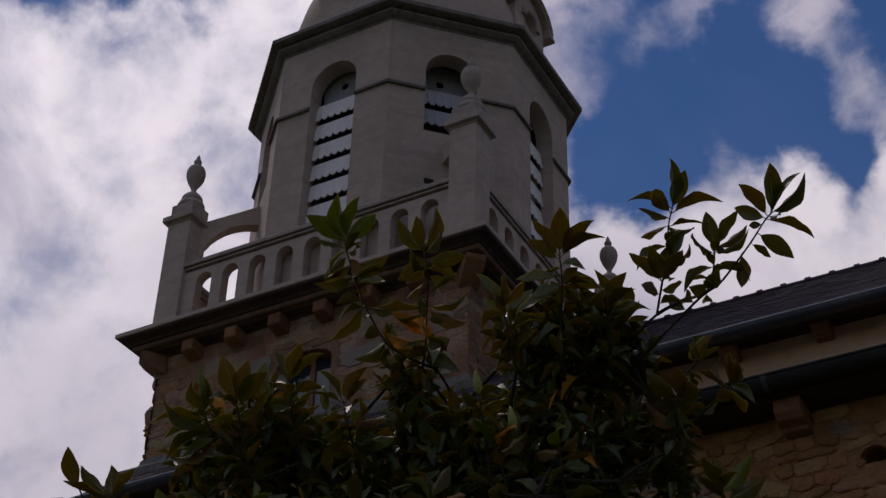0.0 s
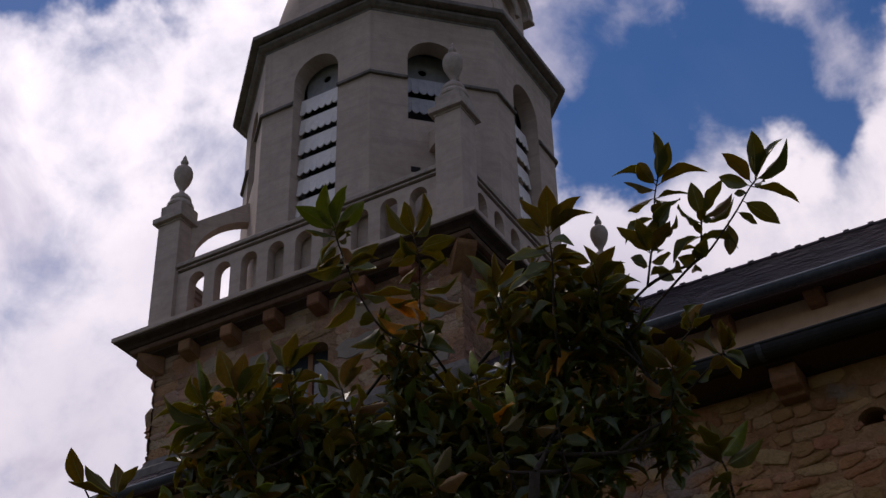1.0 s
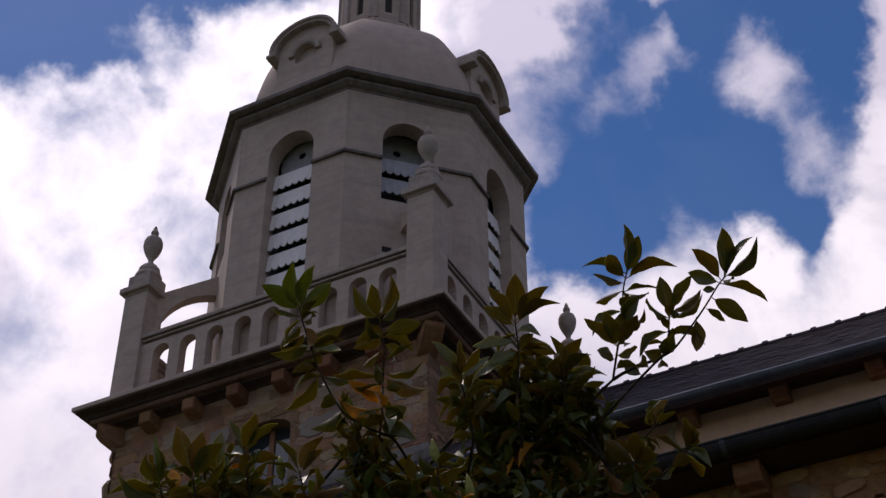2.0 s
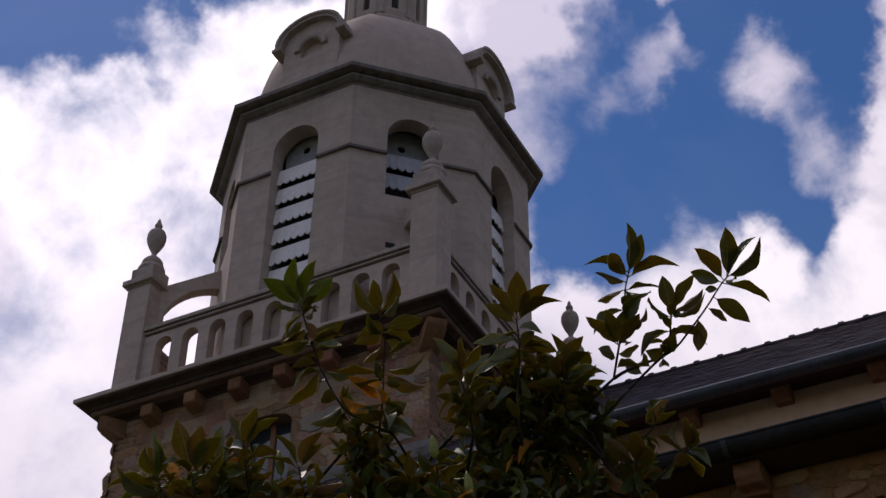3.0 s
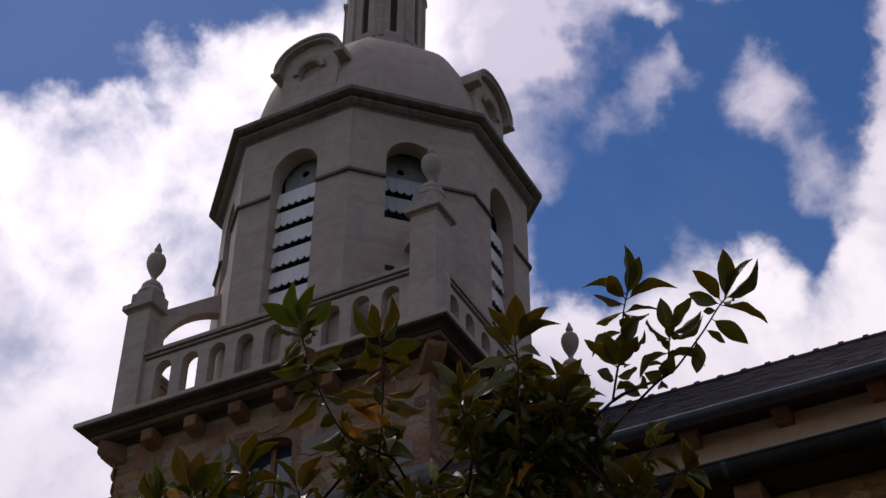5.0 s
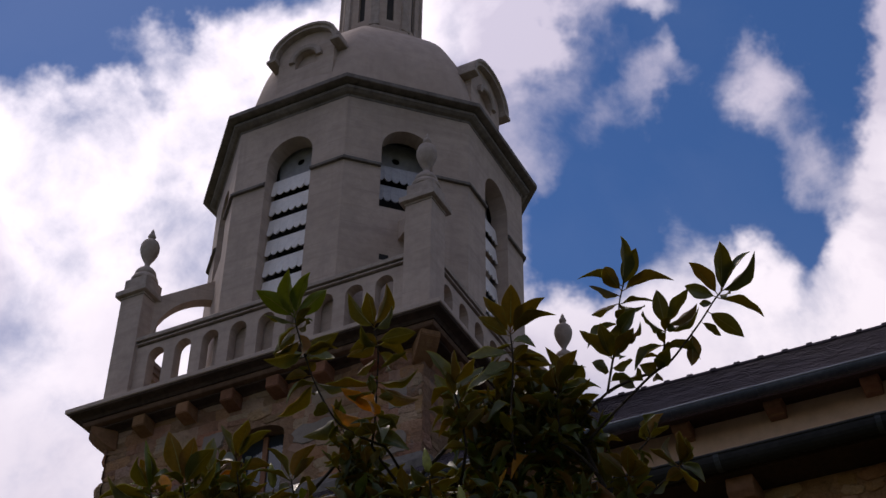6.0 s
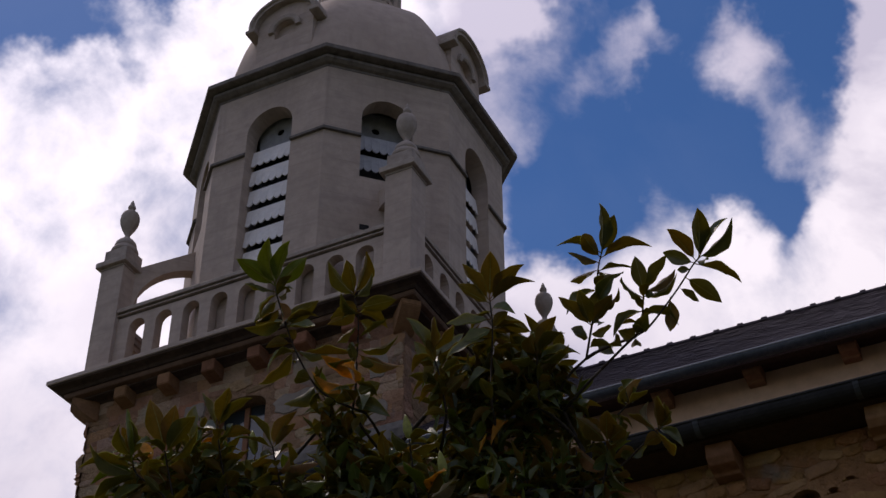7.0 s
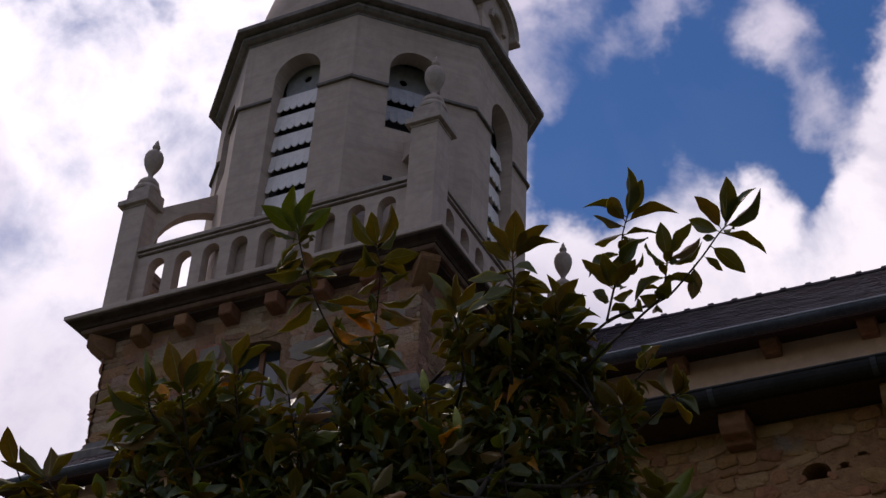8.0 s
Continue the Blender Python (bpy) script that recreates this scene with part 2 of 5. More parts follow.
SHAFT_STONE = surface("shaft_stone", (0.33, 0.185, 0.105), (0.16, 0.085, 0.046), (0.41, 0.25, 0.155), grain=7, patch=2.6, bump=1.0, vary=0.22, fine=24, tints=((0.45, (0.42, 0.18, 0.065)), (0.75, (0.36, 0.29, 0.22))), blotch=((1.1, 0.57, (0.25, 0.205, 0.175)),))
SHAFT_MORTAR = surface("shaft_mortar", (0.30, 0.170, 0.098), (0.15, 0.080, 0.044), (0.37, 0.225, 0.135), grain=10, patch=2.4, bump=1.0, streak=0.4, fine=26, blotch=((1.1, 0.57, (0.25, 0.205, 0.175)),))
# near-black stone: the shade under the slab put into the colour
SHADED_STONE = surface("shade_dark_stone", (0.071, 0.048, 0.039), (0.030, 0.020, 0.016), (0.114, 0.077, 0.063), grain=9, patch=1.6, bump=0.25, streak=0.5)
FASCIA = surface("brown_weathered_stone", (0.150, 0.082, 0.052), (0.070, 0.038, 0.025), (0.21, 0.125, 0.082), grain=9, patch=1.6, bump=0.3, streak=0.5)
CEMENT = surface("grey_cement", (0.25, 0.205, 0.168), (0.15, 0.12, 0.098), (0.31, 0.255, 0.21), grain=10, patch=2.5, bump=0.3, streak=0.3)
CONSOLE = surface("console_stone", (0.248, 0.114, 0.060), (0.119, 0.053, 0.029), (0.324, 0.160, 0.087), grain=13, patch=3.0, bump=0.35, vary=0.2)
PLASTER = surface("plaster", (0.70, 0.450, 0.308), (0.48, 0.295, 0.196), (0.76, 0.51, 0.355), grain=6, patch=0.8, bump=0.1, streak=0.4)
SLATE = surface("slate", (0.062, 0.048, 0.056), (0.031, 0.025, 0.029), (0.092, 0.073, 0.084), grain=25, patch=1.5, rough=0.9, bump=0.2, vary=0.2)
ZINC = surface("zinc", (0.075, 0.085, 0.10), (0.03, 0.034, 0.04), (0.12, 0.13, 0.15), grain=18, patch=2.0, rough=0.45, bump=0.08, metal=0.5)
SOFFIT = surface("eaves_board", (0.050, 0.026, 0.017), (0.022, 0.012, 0.008), (0.075, 0.040, 0.027), grain=22, patch=2.0, rough=0.8, bump=0.2)
LOUVRE = surface("louvre_metal", (0.836, 0.790, 0.769), (0.612, 0.575, 0.560), (0.877, 0.829, 0.807), grain=12, patch=2.0, rough=0.5, bump=0.05, streak=0.3)
# lighter zinc: the highlight along the nave gutter's lip put into the colour
ZINC_HIGHLIGHT = surface("lip_highlight_zinc", (0.24, 0.25, 0.27), (0.14, 0.145, 0.16), (0.31, 0.32, 0.34), grain=18, patch=2.0, rough=0.35, bump=0.05, metal=0.7)
# darker than the louvre metal: shade of window heads and corners in the colour
SHADED_GREY = surface("shaded_grey_metal", (0.36, 0.36, 0.38), (0.22, 0.22, 0.24), (0.42, 0.42, 0.44), grain=12, patch=2.0, rough=0.6, bump=0.05, streak=0.3)
DULL_ZINC = surface("dull_zinc", (0.045, 0.047, 0.052), (0.025, 0.026, 0.03), (0.065, 0.068, 0.075), grain=18, patch=2.0, rough=0.6, bump=0.1)
TAR = surface("tarred_zinc", (0.020, 0.019, 0.020), (0.011, 0.010, 0.011), (0.034, 0.032, 0.034), grain=18, patch=2.0, rough=0.7, bump=0.1)
# near-black colour that stands for unlit insides
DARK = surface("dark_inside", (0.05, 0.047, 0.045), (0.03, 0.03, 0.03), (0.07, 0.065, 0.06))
OAK = surface("window_wood", (0.22, 0.09, 0.045), (0.10, 0.04, 0.02), (0.30, 0.14, 0.075), grain=30, rough=0.6, bump=0.15)
GRASS = surface("ground_grass", (0.060, 0.070, 0.030), (0.032, 0.038, 0.017), (0.085, 0.092, 0.040), grain=9, patch=0.4, bump=0.5)
BARK = surface("bark", (0.042, 0.030, 0.020), (0.018, 0.013, 0.009), (0.065, 0.048, 0.034), grain=40, patch=8, bump=0.5)
TWIG = surface("young_twig", (0.030, 0.019, 0.012), (0.015, 0.010, 0.007), (0.045, 0.030, 0.018), grain=60, patch=12, bump=0.3)
LEAF_TOP = leaf_surface("leaf_wax", (0.048, 0.088, 0.022), (0.135, 0.155, 0.026), 0.40, 0.46, 0.80, (0.62, 0.58, 0.07))
LEAF_FELT = leaf_surface("leaf_felt", (0.088, 0.098, 0.022), (0.25, 0.098, 0.023), 0.60, 0.50, 0.3, (0.64, 0.43, 0.06), lean=1.8)
LEAF_RIB = leaf_surface("leaf_midrib", (0.30, 0.30, 0.09), (0.34, 0.26, 0.09), 0.5, 0.2, 0.3, (0.4, 0.4, 0.1))
LEAF_OLD = leaf_surface("leaf_yellowed", (0.66, 0.36, 0.04), (0.58, 0.24, 0.03), 0.5, 0.55, 0.3, (0.9, 0.52, 0.05))
LEAF_YOUNG = leaf_surface("young_leaf", (0.085, 0.125, 0.020), (0.18, 0.20, 0.028), 0.42, 0.45, 0.40, (0.52, 0.55, 0.05))
BUD = leaf_surface("bud_skin", (0.30, 0.30, 0.06), (0.36, 0.33, 0.10), 0.5, 0.2, 0.4, (0.4, 0.4, 0.1))
GLASS = glass_surface("window_glass")

# ---- building blocks ----


def part(name, bm, material, parent=None, label="", smooth=False):
    """Link a bmesh as one mesh object, under a thing or a part when given."""
    data = bpy.data.meshes.new(name)
    bmesh.ops.recalc_face_normals(bm, faces=bm.faces)
    bm.to_mesh(data)
    bm.free()
    for m in material if isinstance(material, (list, tuple)) else [material]:
        data.materials.append(m)
    if smooth:
        data.shade_smooth()
    ob = new(name, data)
    if parent is not None:
        ob.parent = parent
    if label:
        tagged(ob, label)
    return ob


def thing(name, label, category, group="", kind="", at=(0, 0, 0)):
    ob = new(name)
    ob.empty_display_size = 0.2
    ob.location = at
    return tagged(ob, label, category, group, kind)


def block(bm, x0, x1, y0, y1, z0, z1, bevel=0.0):
    """A box, its edges rounded off by bevel."""
    made = bmesh.ops.create_cube(bm, size=1, matrix=Matrix.Translation(((x0 + x1) / 2, (y0 + y1) / 2, (z0 + z1) / 2)) @ Matrix.Diagonal((x1 - x0, y1 - y0, z1 - z0, 1)))
    if bevel:
        edges = {e for v in made["verts"] for e in v.link_edges}
        bmesh.ops.bevel(bm, geom=list(edges), offset=bevel, segments=2, affect="EDGES", profile=0.6)


def lathe(bm, profile, sides=24, centre=(0, 0), turn=0.0):
    """A turned body from (radius, height) steps; 8 sides with a turn of 22.5 give an octagon with faces to the compass points."""
    rings = []
    for r, z in profile:
        if r < 1e-4:
            rings.append([bm.verts.new((centre[0], centre[1], z))])
            continue
        ring = []
        for i in range(sides):
            a = radians(turn) + 2 * math.pi * i / sides
            ring.append(bm.verts.new((centre[0] + r * math.cos(a), centre[1] + r * math.sin(a), z)))
        rings.append(ring)
    for low, high in zip(rings, rings[1:]):
        for i in range(sides):
            j = (i + 1) % sides
            if len(low) == 1 and len(high) == 1:
                continue
            if len(low) == 1:
                bm.faces.new((low[0], high[j], high[i]))
            elif len(high) == 1:
                bm.faces.new((low[i], low[j], high[0]))
            else:
                bm.faces.new((low[i], low[j], high[j], high[i]))
    for ring, flip in ((rings[0], True), (rings[-1], False)):
        if len(ring) > 2:
            bm.faces.new(ring[::-1] if flip else ring)


def sweep(bm, outline, a, b):
    """A closed outline of (across, up) carried along the x axis from a to b."""
    ends = [[bm.verts.new((x, y, z)) for y, z in outline] for x in (a, b)]
    n = len(outline)
    for i in range(n):
        j = (i + 1) % n
        bm.faces.new((ends[0][i], ends[0][j], ends[1][j], ends[1][i]))
    bm.faces.new(ends[0])
    bm.faces.new(ends[1][::-1])


def square_ring(bm, steps):
    """A moulding round a square tower, from (half side, height) steps, closed to a ring."""
    rings = [[bm.verts.new((sx * r, sy * r, z)) for sx, sy in ((-1, -1), (1, -1), (1, 1), (-1, 1))] for r, z in steps]
    for low, high in zip(rings, rings[1:] + rings[:1]):
        for i in range(4):
            j = (i + 1) % 4
            bm.faces.new((low[i], low[j], high[j], high[i]))


def arch_panel(bm, m, half, z0, z1, thick, openings, inner=None, steps=10):
    """A wall panel in the plane y = 0 that faces -y, with arched openings (middle, half width, sill, springing, rise) right through it."""
    inner = half if inner is None else inner
    front, back = {}, {}

    def vert(x, z, deep):
        store = back if deep else front
        key = (round(x, 4), round(z, 4))
        if key not in store:
            edge = abs(abs(x) - half) < 1e-5
            xx = math.copysign(inner, x) if deep and edge else x
            store[key] = bm.verts.new(m @ Vector((xx, thick if deep else 0.0, z)))
        return store[key]

    def quad(pts):
        for deep in (False, True):
            vs = [vert(x, z, deep) for x, z in pts]
            vs = [v for i, v in enumerate(vs) if v not in vs[:i]]
            if len(vs) > 2:
                bm.faces.new(vs[::-1] if deep else vs)

    def rim(a, b):
        bm.faces.new((vert(*a, False), vert(*b, False), vert(*b, True), vert(*a, True)))

    left = -half
    for mid, hw, sill, spring, rise in sorted(openings):
        xs = [mid - hw * math.cos(math.pi * i / steps) for i in range(steps + 1)]
        top = [(x, spring + rise * math.sin(math.pi * i / steps)) for i, x in enumerate(xs)]
        solid = sill > z0 + 1e-4
        lo = [(left, z0), (xs[0], z0)] + ([(xs[0], sill)] if solid else []) + [top[0], (xs[0], z1), (left, z1)]
        quad(lo)
        for (xa, za), (xb, zb) in zip(top, top[1:]):
            quad([(xa, za), (xb, zb), (xb, z1), (xa, z1)])
            rim((xb, zb), (xa, za))
            rim((xa, z1), (xb, z1))
        if solid:
            quad([(xs[0], z0), (xs[-1], z0), (xs[-1], sill), (xs[0], sill)])
            rim((xs[0], sill), (xs[-1], sill))
            rim((xs[-1], z0), (xs[0], z0))
        rim(top[0], (xs[0], sill))
        rim((xs[-1], sill), top[-1])
        rim((xs[0], z0), (left, z0))
        rim((left, z1), (xs[0], z1))
        if left == -half:
            rim((left, z0), (left, z1))
        left = xs[-1]
        tail = ([(left, sill)] if solid else []) + [top[-1]]
    # the tail on the far side of the last opening
    quad([(left, z0), (half, z0), (half, z1), (left, z1)] + (tail[::-1] if openings else []))
    rim((half, z0), (left, z0))
    rim((left, z1), (half, z1))
    rim((half, z1), (half, z0))


def turned(degrees):
    return pose(0, 0, 0, 0, 0, degrees)


# ---- ground ----
bm = bmesh.new()
bmesh.ops.create_grid(bm, x_segments=2, y_segments=2, size=1500)
tagged(part("ground", bm, GRASS), "dark green churchyard grass round the church", "ground", kind="structure")

# ---- church tower ----
tower = thing("church_tower", "old church bell tower of rubble stone with a grey octagonal belfry", "church tower")
WALL, SLAB = 2.82, 3.37
SLAB_TOP, BELFRY_TOP, APOTHEM = 14.95, 20.60, 2.692
FACE = APOTHEM * math.tan(math.pi / 8)

# square shaft, one wall a side, the window opening goes through the front one
shaft_walls = []
for turn in (0, 90, 180, 270):
    bm = bmesh.new()
    m = turned(turn) @ pose(0, -WALL, 0)
    holes = [(0.0, 0.50, 12.35, 13.78, 0.20)] if turn == 0 else [(0.0, 0.50, 9.0, 10.0, 0.2)]
    arch_panel(bm, m, WALL, 0.0, 14.657, 0.6, holes, inner=WALL - 0.6)
    shaft_walls.append(part("shaft_wall", bm, SHAFT_MORTAR, tower))

# window of the shaft
window = part("window", bmesh.new(), OAK, tower, "brown wooden window with two bluish panes")
bm = bmesh.new()
for x0, x1, z0, z1 in ((-0.50, -0.43, 12.35, 13.95), (0.43, 0.50, 12.35, 13.95), (-0.045, 0.045, 12.35, 13.95), (-0.43, 0.43, 12.35, 12.43)):
    block(bm, x0, x1, -2.56, -2.49, z0, z1, 0.008)
part("window_frame", bm, OAK, window)
for x0, x1 in ((-0.43, -0.045), (0.045, 0.43)):
    bm = bmesh.new()
    block(bm, x0, x1, -2.53, -2.52, 12.43, 13.95)
    part("pane", bm, GLASS, window)

# balcony slab with its moulded underside, whose deep shade is put into the colour
bm = bmesh.new()
square_ring(bm, [(1.5, SLAB_TOP), (SLAB - 0.02, SLAB_TOP), (SLAB, 14.93), (SLAB, 14.865), (SLAB - 0.012, 14.855), (1.5, 14.855)])
slab = part("balcony_slab", bm, STONE, tower, "grey stone balcony slab")
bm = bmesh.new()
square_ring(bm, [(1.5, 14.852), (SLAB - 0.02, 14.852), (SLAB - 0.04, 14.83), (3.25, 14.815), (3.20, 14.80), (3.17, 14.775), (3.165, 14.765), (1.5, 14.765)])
part("bed_moulding", bm, SHADED_STONE, slab, "moulding under the slab, coloured dark for its shade")
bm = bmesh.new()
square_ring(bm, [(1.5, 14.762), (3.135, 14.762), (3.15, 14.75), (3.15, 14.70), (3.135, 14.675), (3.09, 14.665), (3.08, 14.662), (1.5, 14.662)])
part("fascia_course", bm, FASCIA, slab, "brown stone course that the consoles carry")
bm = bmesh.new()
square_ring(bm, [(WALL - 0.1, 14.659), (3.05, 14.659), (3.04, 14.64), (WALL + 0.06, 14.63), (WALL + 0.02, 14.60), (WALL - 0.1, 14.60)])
part("soffit", bm, SHADED_STONE, slab)

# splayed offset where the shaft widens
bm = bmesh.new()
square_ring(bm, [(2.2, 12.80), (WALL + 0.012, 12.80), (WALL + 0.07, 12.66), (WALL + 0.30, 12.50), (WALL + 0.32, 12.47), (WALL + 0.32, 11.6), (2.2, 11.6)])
part("splayed_offset", bm, DARK_STONE, tower, "grey sloping stone offset of the shaft")

# consoles under the slab: blunt front and hollow belly, the corner ones larger


def console(bm, w, reach, drop):
    front = 0.26 * drop if w > 0.25 else 0.78 * drop  # height of the upright face
    outline = [(0.02, 0.0), (-reach, 0.0), (-reach, -front)]
    for i in range(1, 6):  # the belly runs back to the wall in a shallow curve
        t = i / 5
        outline.append((-reach * (1 - 0.93 * t), -front - (drop - front) * t ** 0.8))
    outline.append((0.02, -drop))
    sweep(bm, outline, -w / 2, w / 2)


def console_mesh(w, reach, drop):
    bm = bmesh.new()
    console(bm, w, reach, drop)
    bmesh.ops.bevel(bm, geom=list(bm.edges), offset=0.012, segments=2, affect="EDGES")
    bmesh.ops.recalc_face_normals(bm, faces=bm.faces)
    data = bpy.data.meshes.new("console")
    bm.to_mesh(data)
    bm.free()
    data.materials.append(CONSOLE)
    return data


small_console, corner_console = console_mesh(0.23, 0.29, 0.255), console_mesh(0.30, 0.42, 0.37)
for turn in (0, 90, 180, 270):
    for i in range(6):
        ob = new("console", small_console)
        ob.parent = tower
        ob.matrix_basis = turned(turn) @ pose(-2.10 + 0.82 * i + 0.03, -WALL, 14.632)
    ob = new("corner_console", corner_console)
    ob.parent = tower
    ob.matrix_basis = turned(turn) @ pose(WALL - 0.06, -WALL + 0.06, 14.655, 0, 0, 45)

# balustrades between the piers, nine arched openings a side
for turn, start, step, sill in ((0, -2.105, 0.5315, 15.31), (90, -2.23, 0.545, 15.60), (180, -2.105, 0.5315, 15.31), (270, -2.105, 0.5315, 15.31)):
    bm = bmesh.new()
    arch_panel(bm, turned(turn) @ pose(0, -2.90, 0), 2.53, SLAB_TOP, 16.17, 0.18, [(start + step * i, 0.158, sill, 15.92, 0.158) for i in range(9)], steps=8)
    rail = part("balustrade", bm, STONE, tower, "grey stone balustrade pierced by arched openings")
    bm = bmesh.new()
    sweep(bm, [(-2.82, 16.172), (-2.82, 16.206), (-2.935, 16.208), (-2.94, 16.230), (-2.80, 16.232), (-2.80, 16.268), (-2.96, 16.272), (-2.965, 16.33), (-2.94, 16.36), (-2.66, 16.36), (-2.63, 16.33), (-2.64, 16.262), (-2.68, 16.25), (-2.68, 16.172)], -2.53, 2.53)
    bm.transform(turned(turn))
    part("coping", bm, MOULD, rail)

# piers with caps and urns, each with a strut that leans on the belfry
URN = [(0.0, 17.84), (0.205, 17.84), (0.215, 17.88), (0.20, 17.94), (0.15, 18.00), (0.085, 18.05), (0.055, 18.09), (0.05, 18.13), (0.075, 18.18), (0.13, 18.27), (0.17, 18.36), (0.19, 18.45), (0.185, 18.53), (0.155, 18.60), (0.10, 18.645), (0.055, 18.665), (0.045, 18.685), (0.07, 18.71), (0.08, 18.745), (0.065, 18.785), (0.04, 18.81), (0.045, 18.83), (0.03, 18.87), (0.0, 18.925)]
for sx, sy in ((-1, -1), (1, -1), (1, 1), (-1, 1)):
    c = 2.747
    bm = bmesh.new()
    block(bm, sx * c - 0.235, sx * c + 0.235, sy * c - 0.235, sy * c + 0.235, SLAB_TOP + 0.003, 17.27, 0.008)
    pier = part("pier", bm, STONE, tower, "square grey stone corner pier")
    bm = bmesh.new()
    for r, z0, z1, b in ((0.245, 17.273, 17.31, 0.004), (0.315, 17.312, 17.42, 0.014), (0.225, 17.42, 17.70, 0.012)):
        block(bm, sx * c - r, sx * c + r, sy * c - r, sy * c + r, z0, z1, b)
    lathe(bm, [(0.205, 17.695), (0.235, 17.72), (0.24, 17.76), (0.215, 17.82), (0.15, 17.885), (0.0, 17.90)], 20, (sx * c, sy * c))
    part("cap", bm, MOULD, pier)
    bm = bmesh.new()
    lathe(bm, [(r * 0.9, 17.84 + (z - 17.84) * 1.02) for r, z in URN], 20, (sx * c, sy * c))
    part("urn", bm, MOULD, pier, "turned stone urn finial", smooth=True)
    # strut: straight back, hollow belly
    bm = bmesh.new()
    far, near = 2.60, 3.66  # distances from the axis along the diagonal
    n = 10
    top = [(far + (near - far) * i / n, 18.05 - 0.66 * i / n) for i in range(n + 1)]
    belly = [(far + (near - far) * i / n, 17.58 - 1.15 * (1 - math.sqrt(max(0.0, 1 - (i / n) ** 2))) ) for i in range(n + 1)]
    sweep(bm, top + belly[::-1], -0.11, 0.11)
    bm.transform(turned(math.degrees(math.atan2(sy, sx)) - 90))
    part("strut", bm, STONE, tower, "curved stone strut from pier to belfry")

# octagonal belfry: eight panels, tall windows to the compass points, short ones on the corners
for i in range(8):
    m = turned(45 * i) @ pose(0, -APOTHEM, 0)
    sill = 16.2 if i % 2 == 0 else 18.23
    bm = bmesh.new()
    arch_panel(bm, m, FACE, SLAB_TOP + 0.003, BELFRY_TOP, 0.32, [(0.0, 0.46, sill, 19.60, 0.46)], inner=(APOTHEM - 0.32) * math.tan(math.pi / 8), steps=14)
    wall = part("belfry_wall", bm, STONE, tower, "grey cut-stone belfry wall with an arched window")
    # string course, darker than the wall, broken by the window
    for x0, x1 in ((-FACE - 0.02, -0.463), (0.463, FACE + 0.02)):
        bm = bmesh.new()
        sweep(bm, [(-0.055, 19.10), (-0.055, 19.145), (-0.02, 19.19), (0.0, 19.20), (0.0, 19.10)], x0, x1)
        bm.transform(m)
        part("string_course", bm, DARK_STONE, wall)
    if i == 1:  # a small dark plate added above the balustrade for a dark mark
        bm = bmesh.new()
        sweep(bm, [(-0.004, 17.10), (-0.004, 17.21), (0.02, 17.21), (0.02, 17.10)], -0.42, -0.26)
        bm.transform(m)
        part("outlet", bm, TAR, wall, "small dark plate on the belfry wall")
    # louvres with a scalloped lower edge, corner ones greyed to hold their shade
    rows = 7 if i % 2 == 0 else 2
    for k in range(rows):
        z = 19.04 - 0.445 * k
        bm = bmesh.new()
        w, scallops, per = 0.475, 7, 8
        tops, lows = [], []
        for s in range(scallops * per + 1):
            x = -w + 2 * w * s / (scallops * per)
            dip = 0.068 * abs(math.sin(math.pi * s / per)) ** 0.6
            tops.append((x, 0.245, z + 0.335))
            lows.append((x, 0.20, z + 0.03 - dip))
        for a in range(len(tops) - 1):
            for off in (0.0, 0.02):
                quad_ = [(p[0], p[1] + off, p[2]) for p in (lows[a], lows[a + 1], tops[a + 1], tops[a])]
                bm.faces.new([bm.verts.new(p) for p in quad_])
            q = [lows[a], lows[a + 1]]
            bm.faces.new([bm.verts.new(p) for p in (q[0], q[1], (q[1][0], q[1][1] + 0.02, q[1][2]), (q[0][0], q[0][1] + 0.02, q[0][2]))])
        bmesh.ops.remove_doubles(bm, verts=bm.verts, dist=1e-5)
        bm.transform(m)
        part("slat", bm, LOUVRE if i % 2 == 0 else SHADED_GREY, wall, "pale scalloped louvre slat" if i % 2 == 0 else "scalloped louvre slat, greyed for shade")
    # board with a round hole in the head of the window, greyed for arch shade
    bm = bmesh.new()
    hole = [(-0.05 + 0.075 * math.cos(2 * math.pi * k / 20), 19.85 + 0.075 * math.sin(2 * math.pi * k / 20)) for k in range(20)]
    edge = []
    for k in range(20):
        a = 2 * math.pi * k / 20
        dx, dz = math.cos(a), math.sin(a)
        t = min(0.53 / abs(dx) if abs(dx) > 1e-6 else 9, (0.40 if dz > 0 else 0.36) / abs(dz) if abs(dz) > 1e-6 else 9)
        edge.append((t * dx * 0.9, 19.85 + t * dz))
    for y in ((0.42, 0.445) if i % 2 == 0 else (0.58, 0.605)):
        hv = [bm.verts.new((x, y, z)) for x, z in hole]
        ev = [bm.verts.new((x, y, z)) for x, z in edge]
        for k in range(20):
            j = (k + 1) % 20
            bm.faces.new((hv[k], hv[j], ev[j], ev[k]))
    bm.transform(m)
    part("head_board", bm, SHADED_GREY, wall, "pale board with a round hole")

# dark lining added inside the belfry, standing for the unlit space behind the louvres
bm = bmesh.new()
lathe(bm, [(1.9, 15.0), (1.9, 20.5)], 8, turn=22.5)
part("bell_frame", bm, DARK, tower, "added dark lining for the unlit inside of the belfry")

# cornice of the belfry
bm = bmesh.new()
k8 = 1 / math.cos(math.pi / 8)
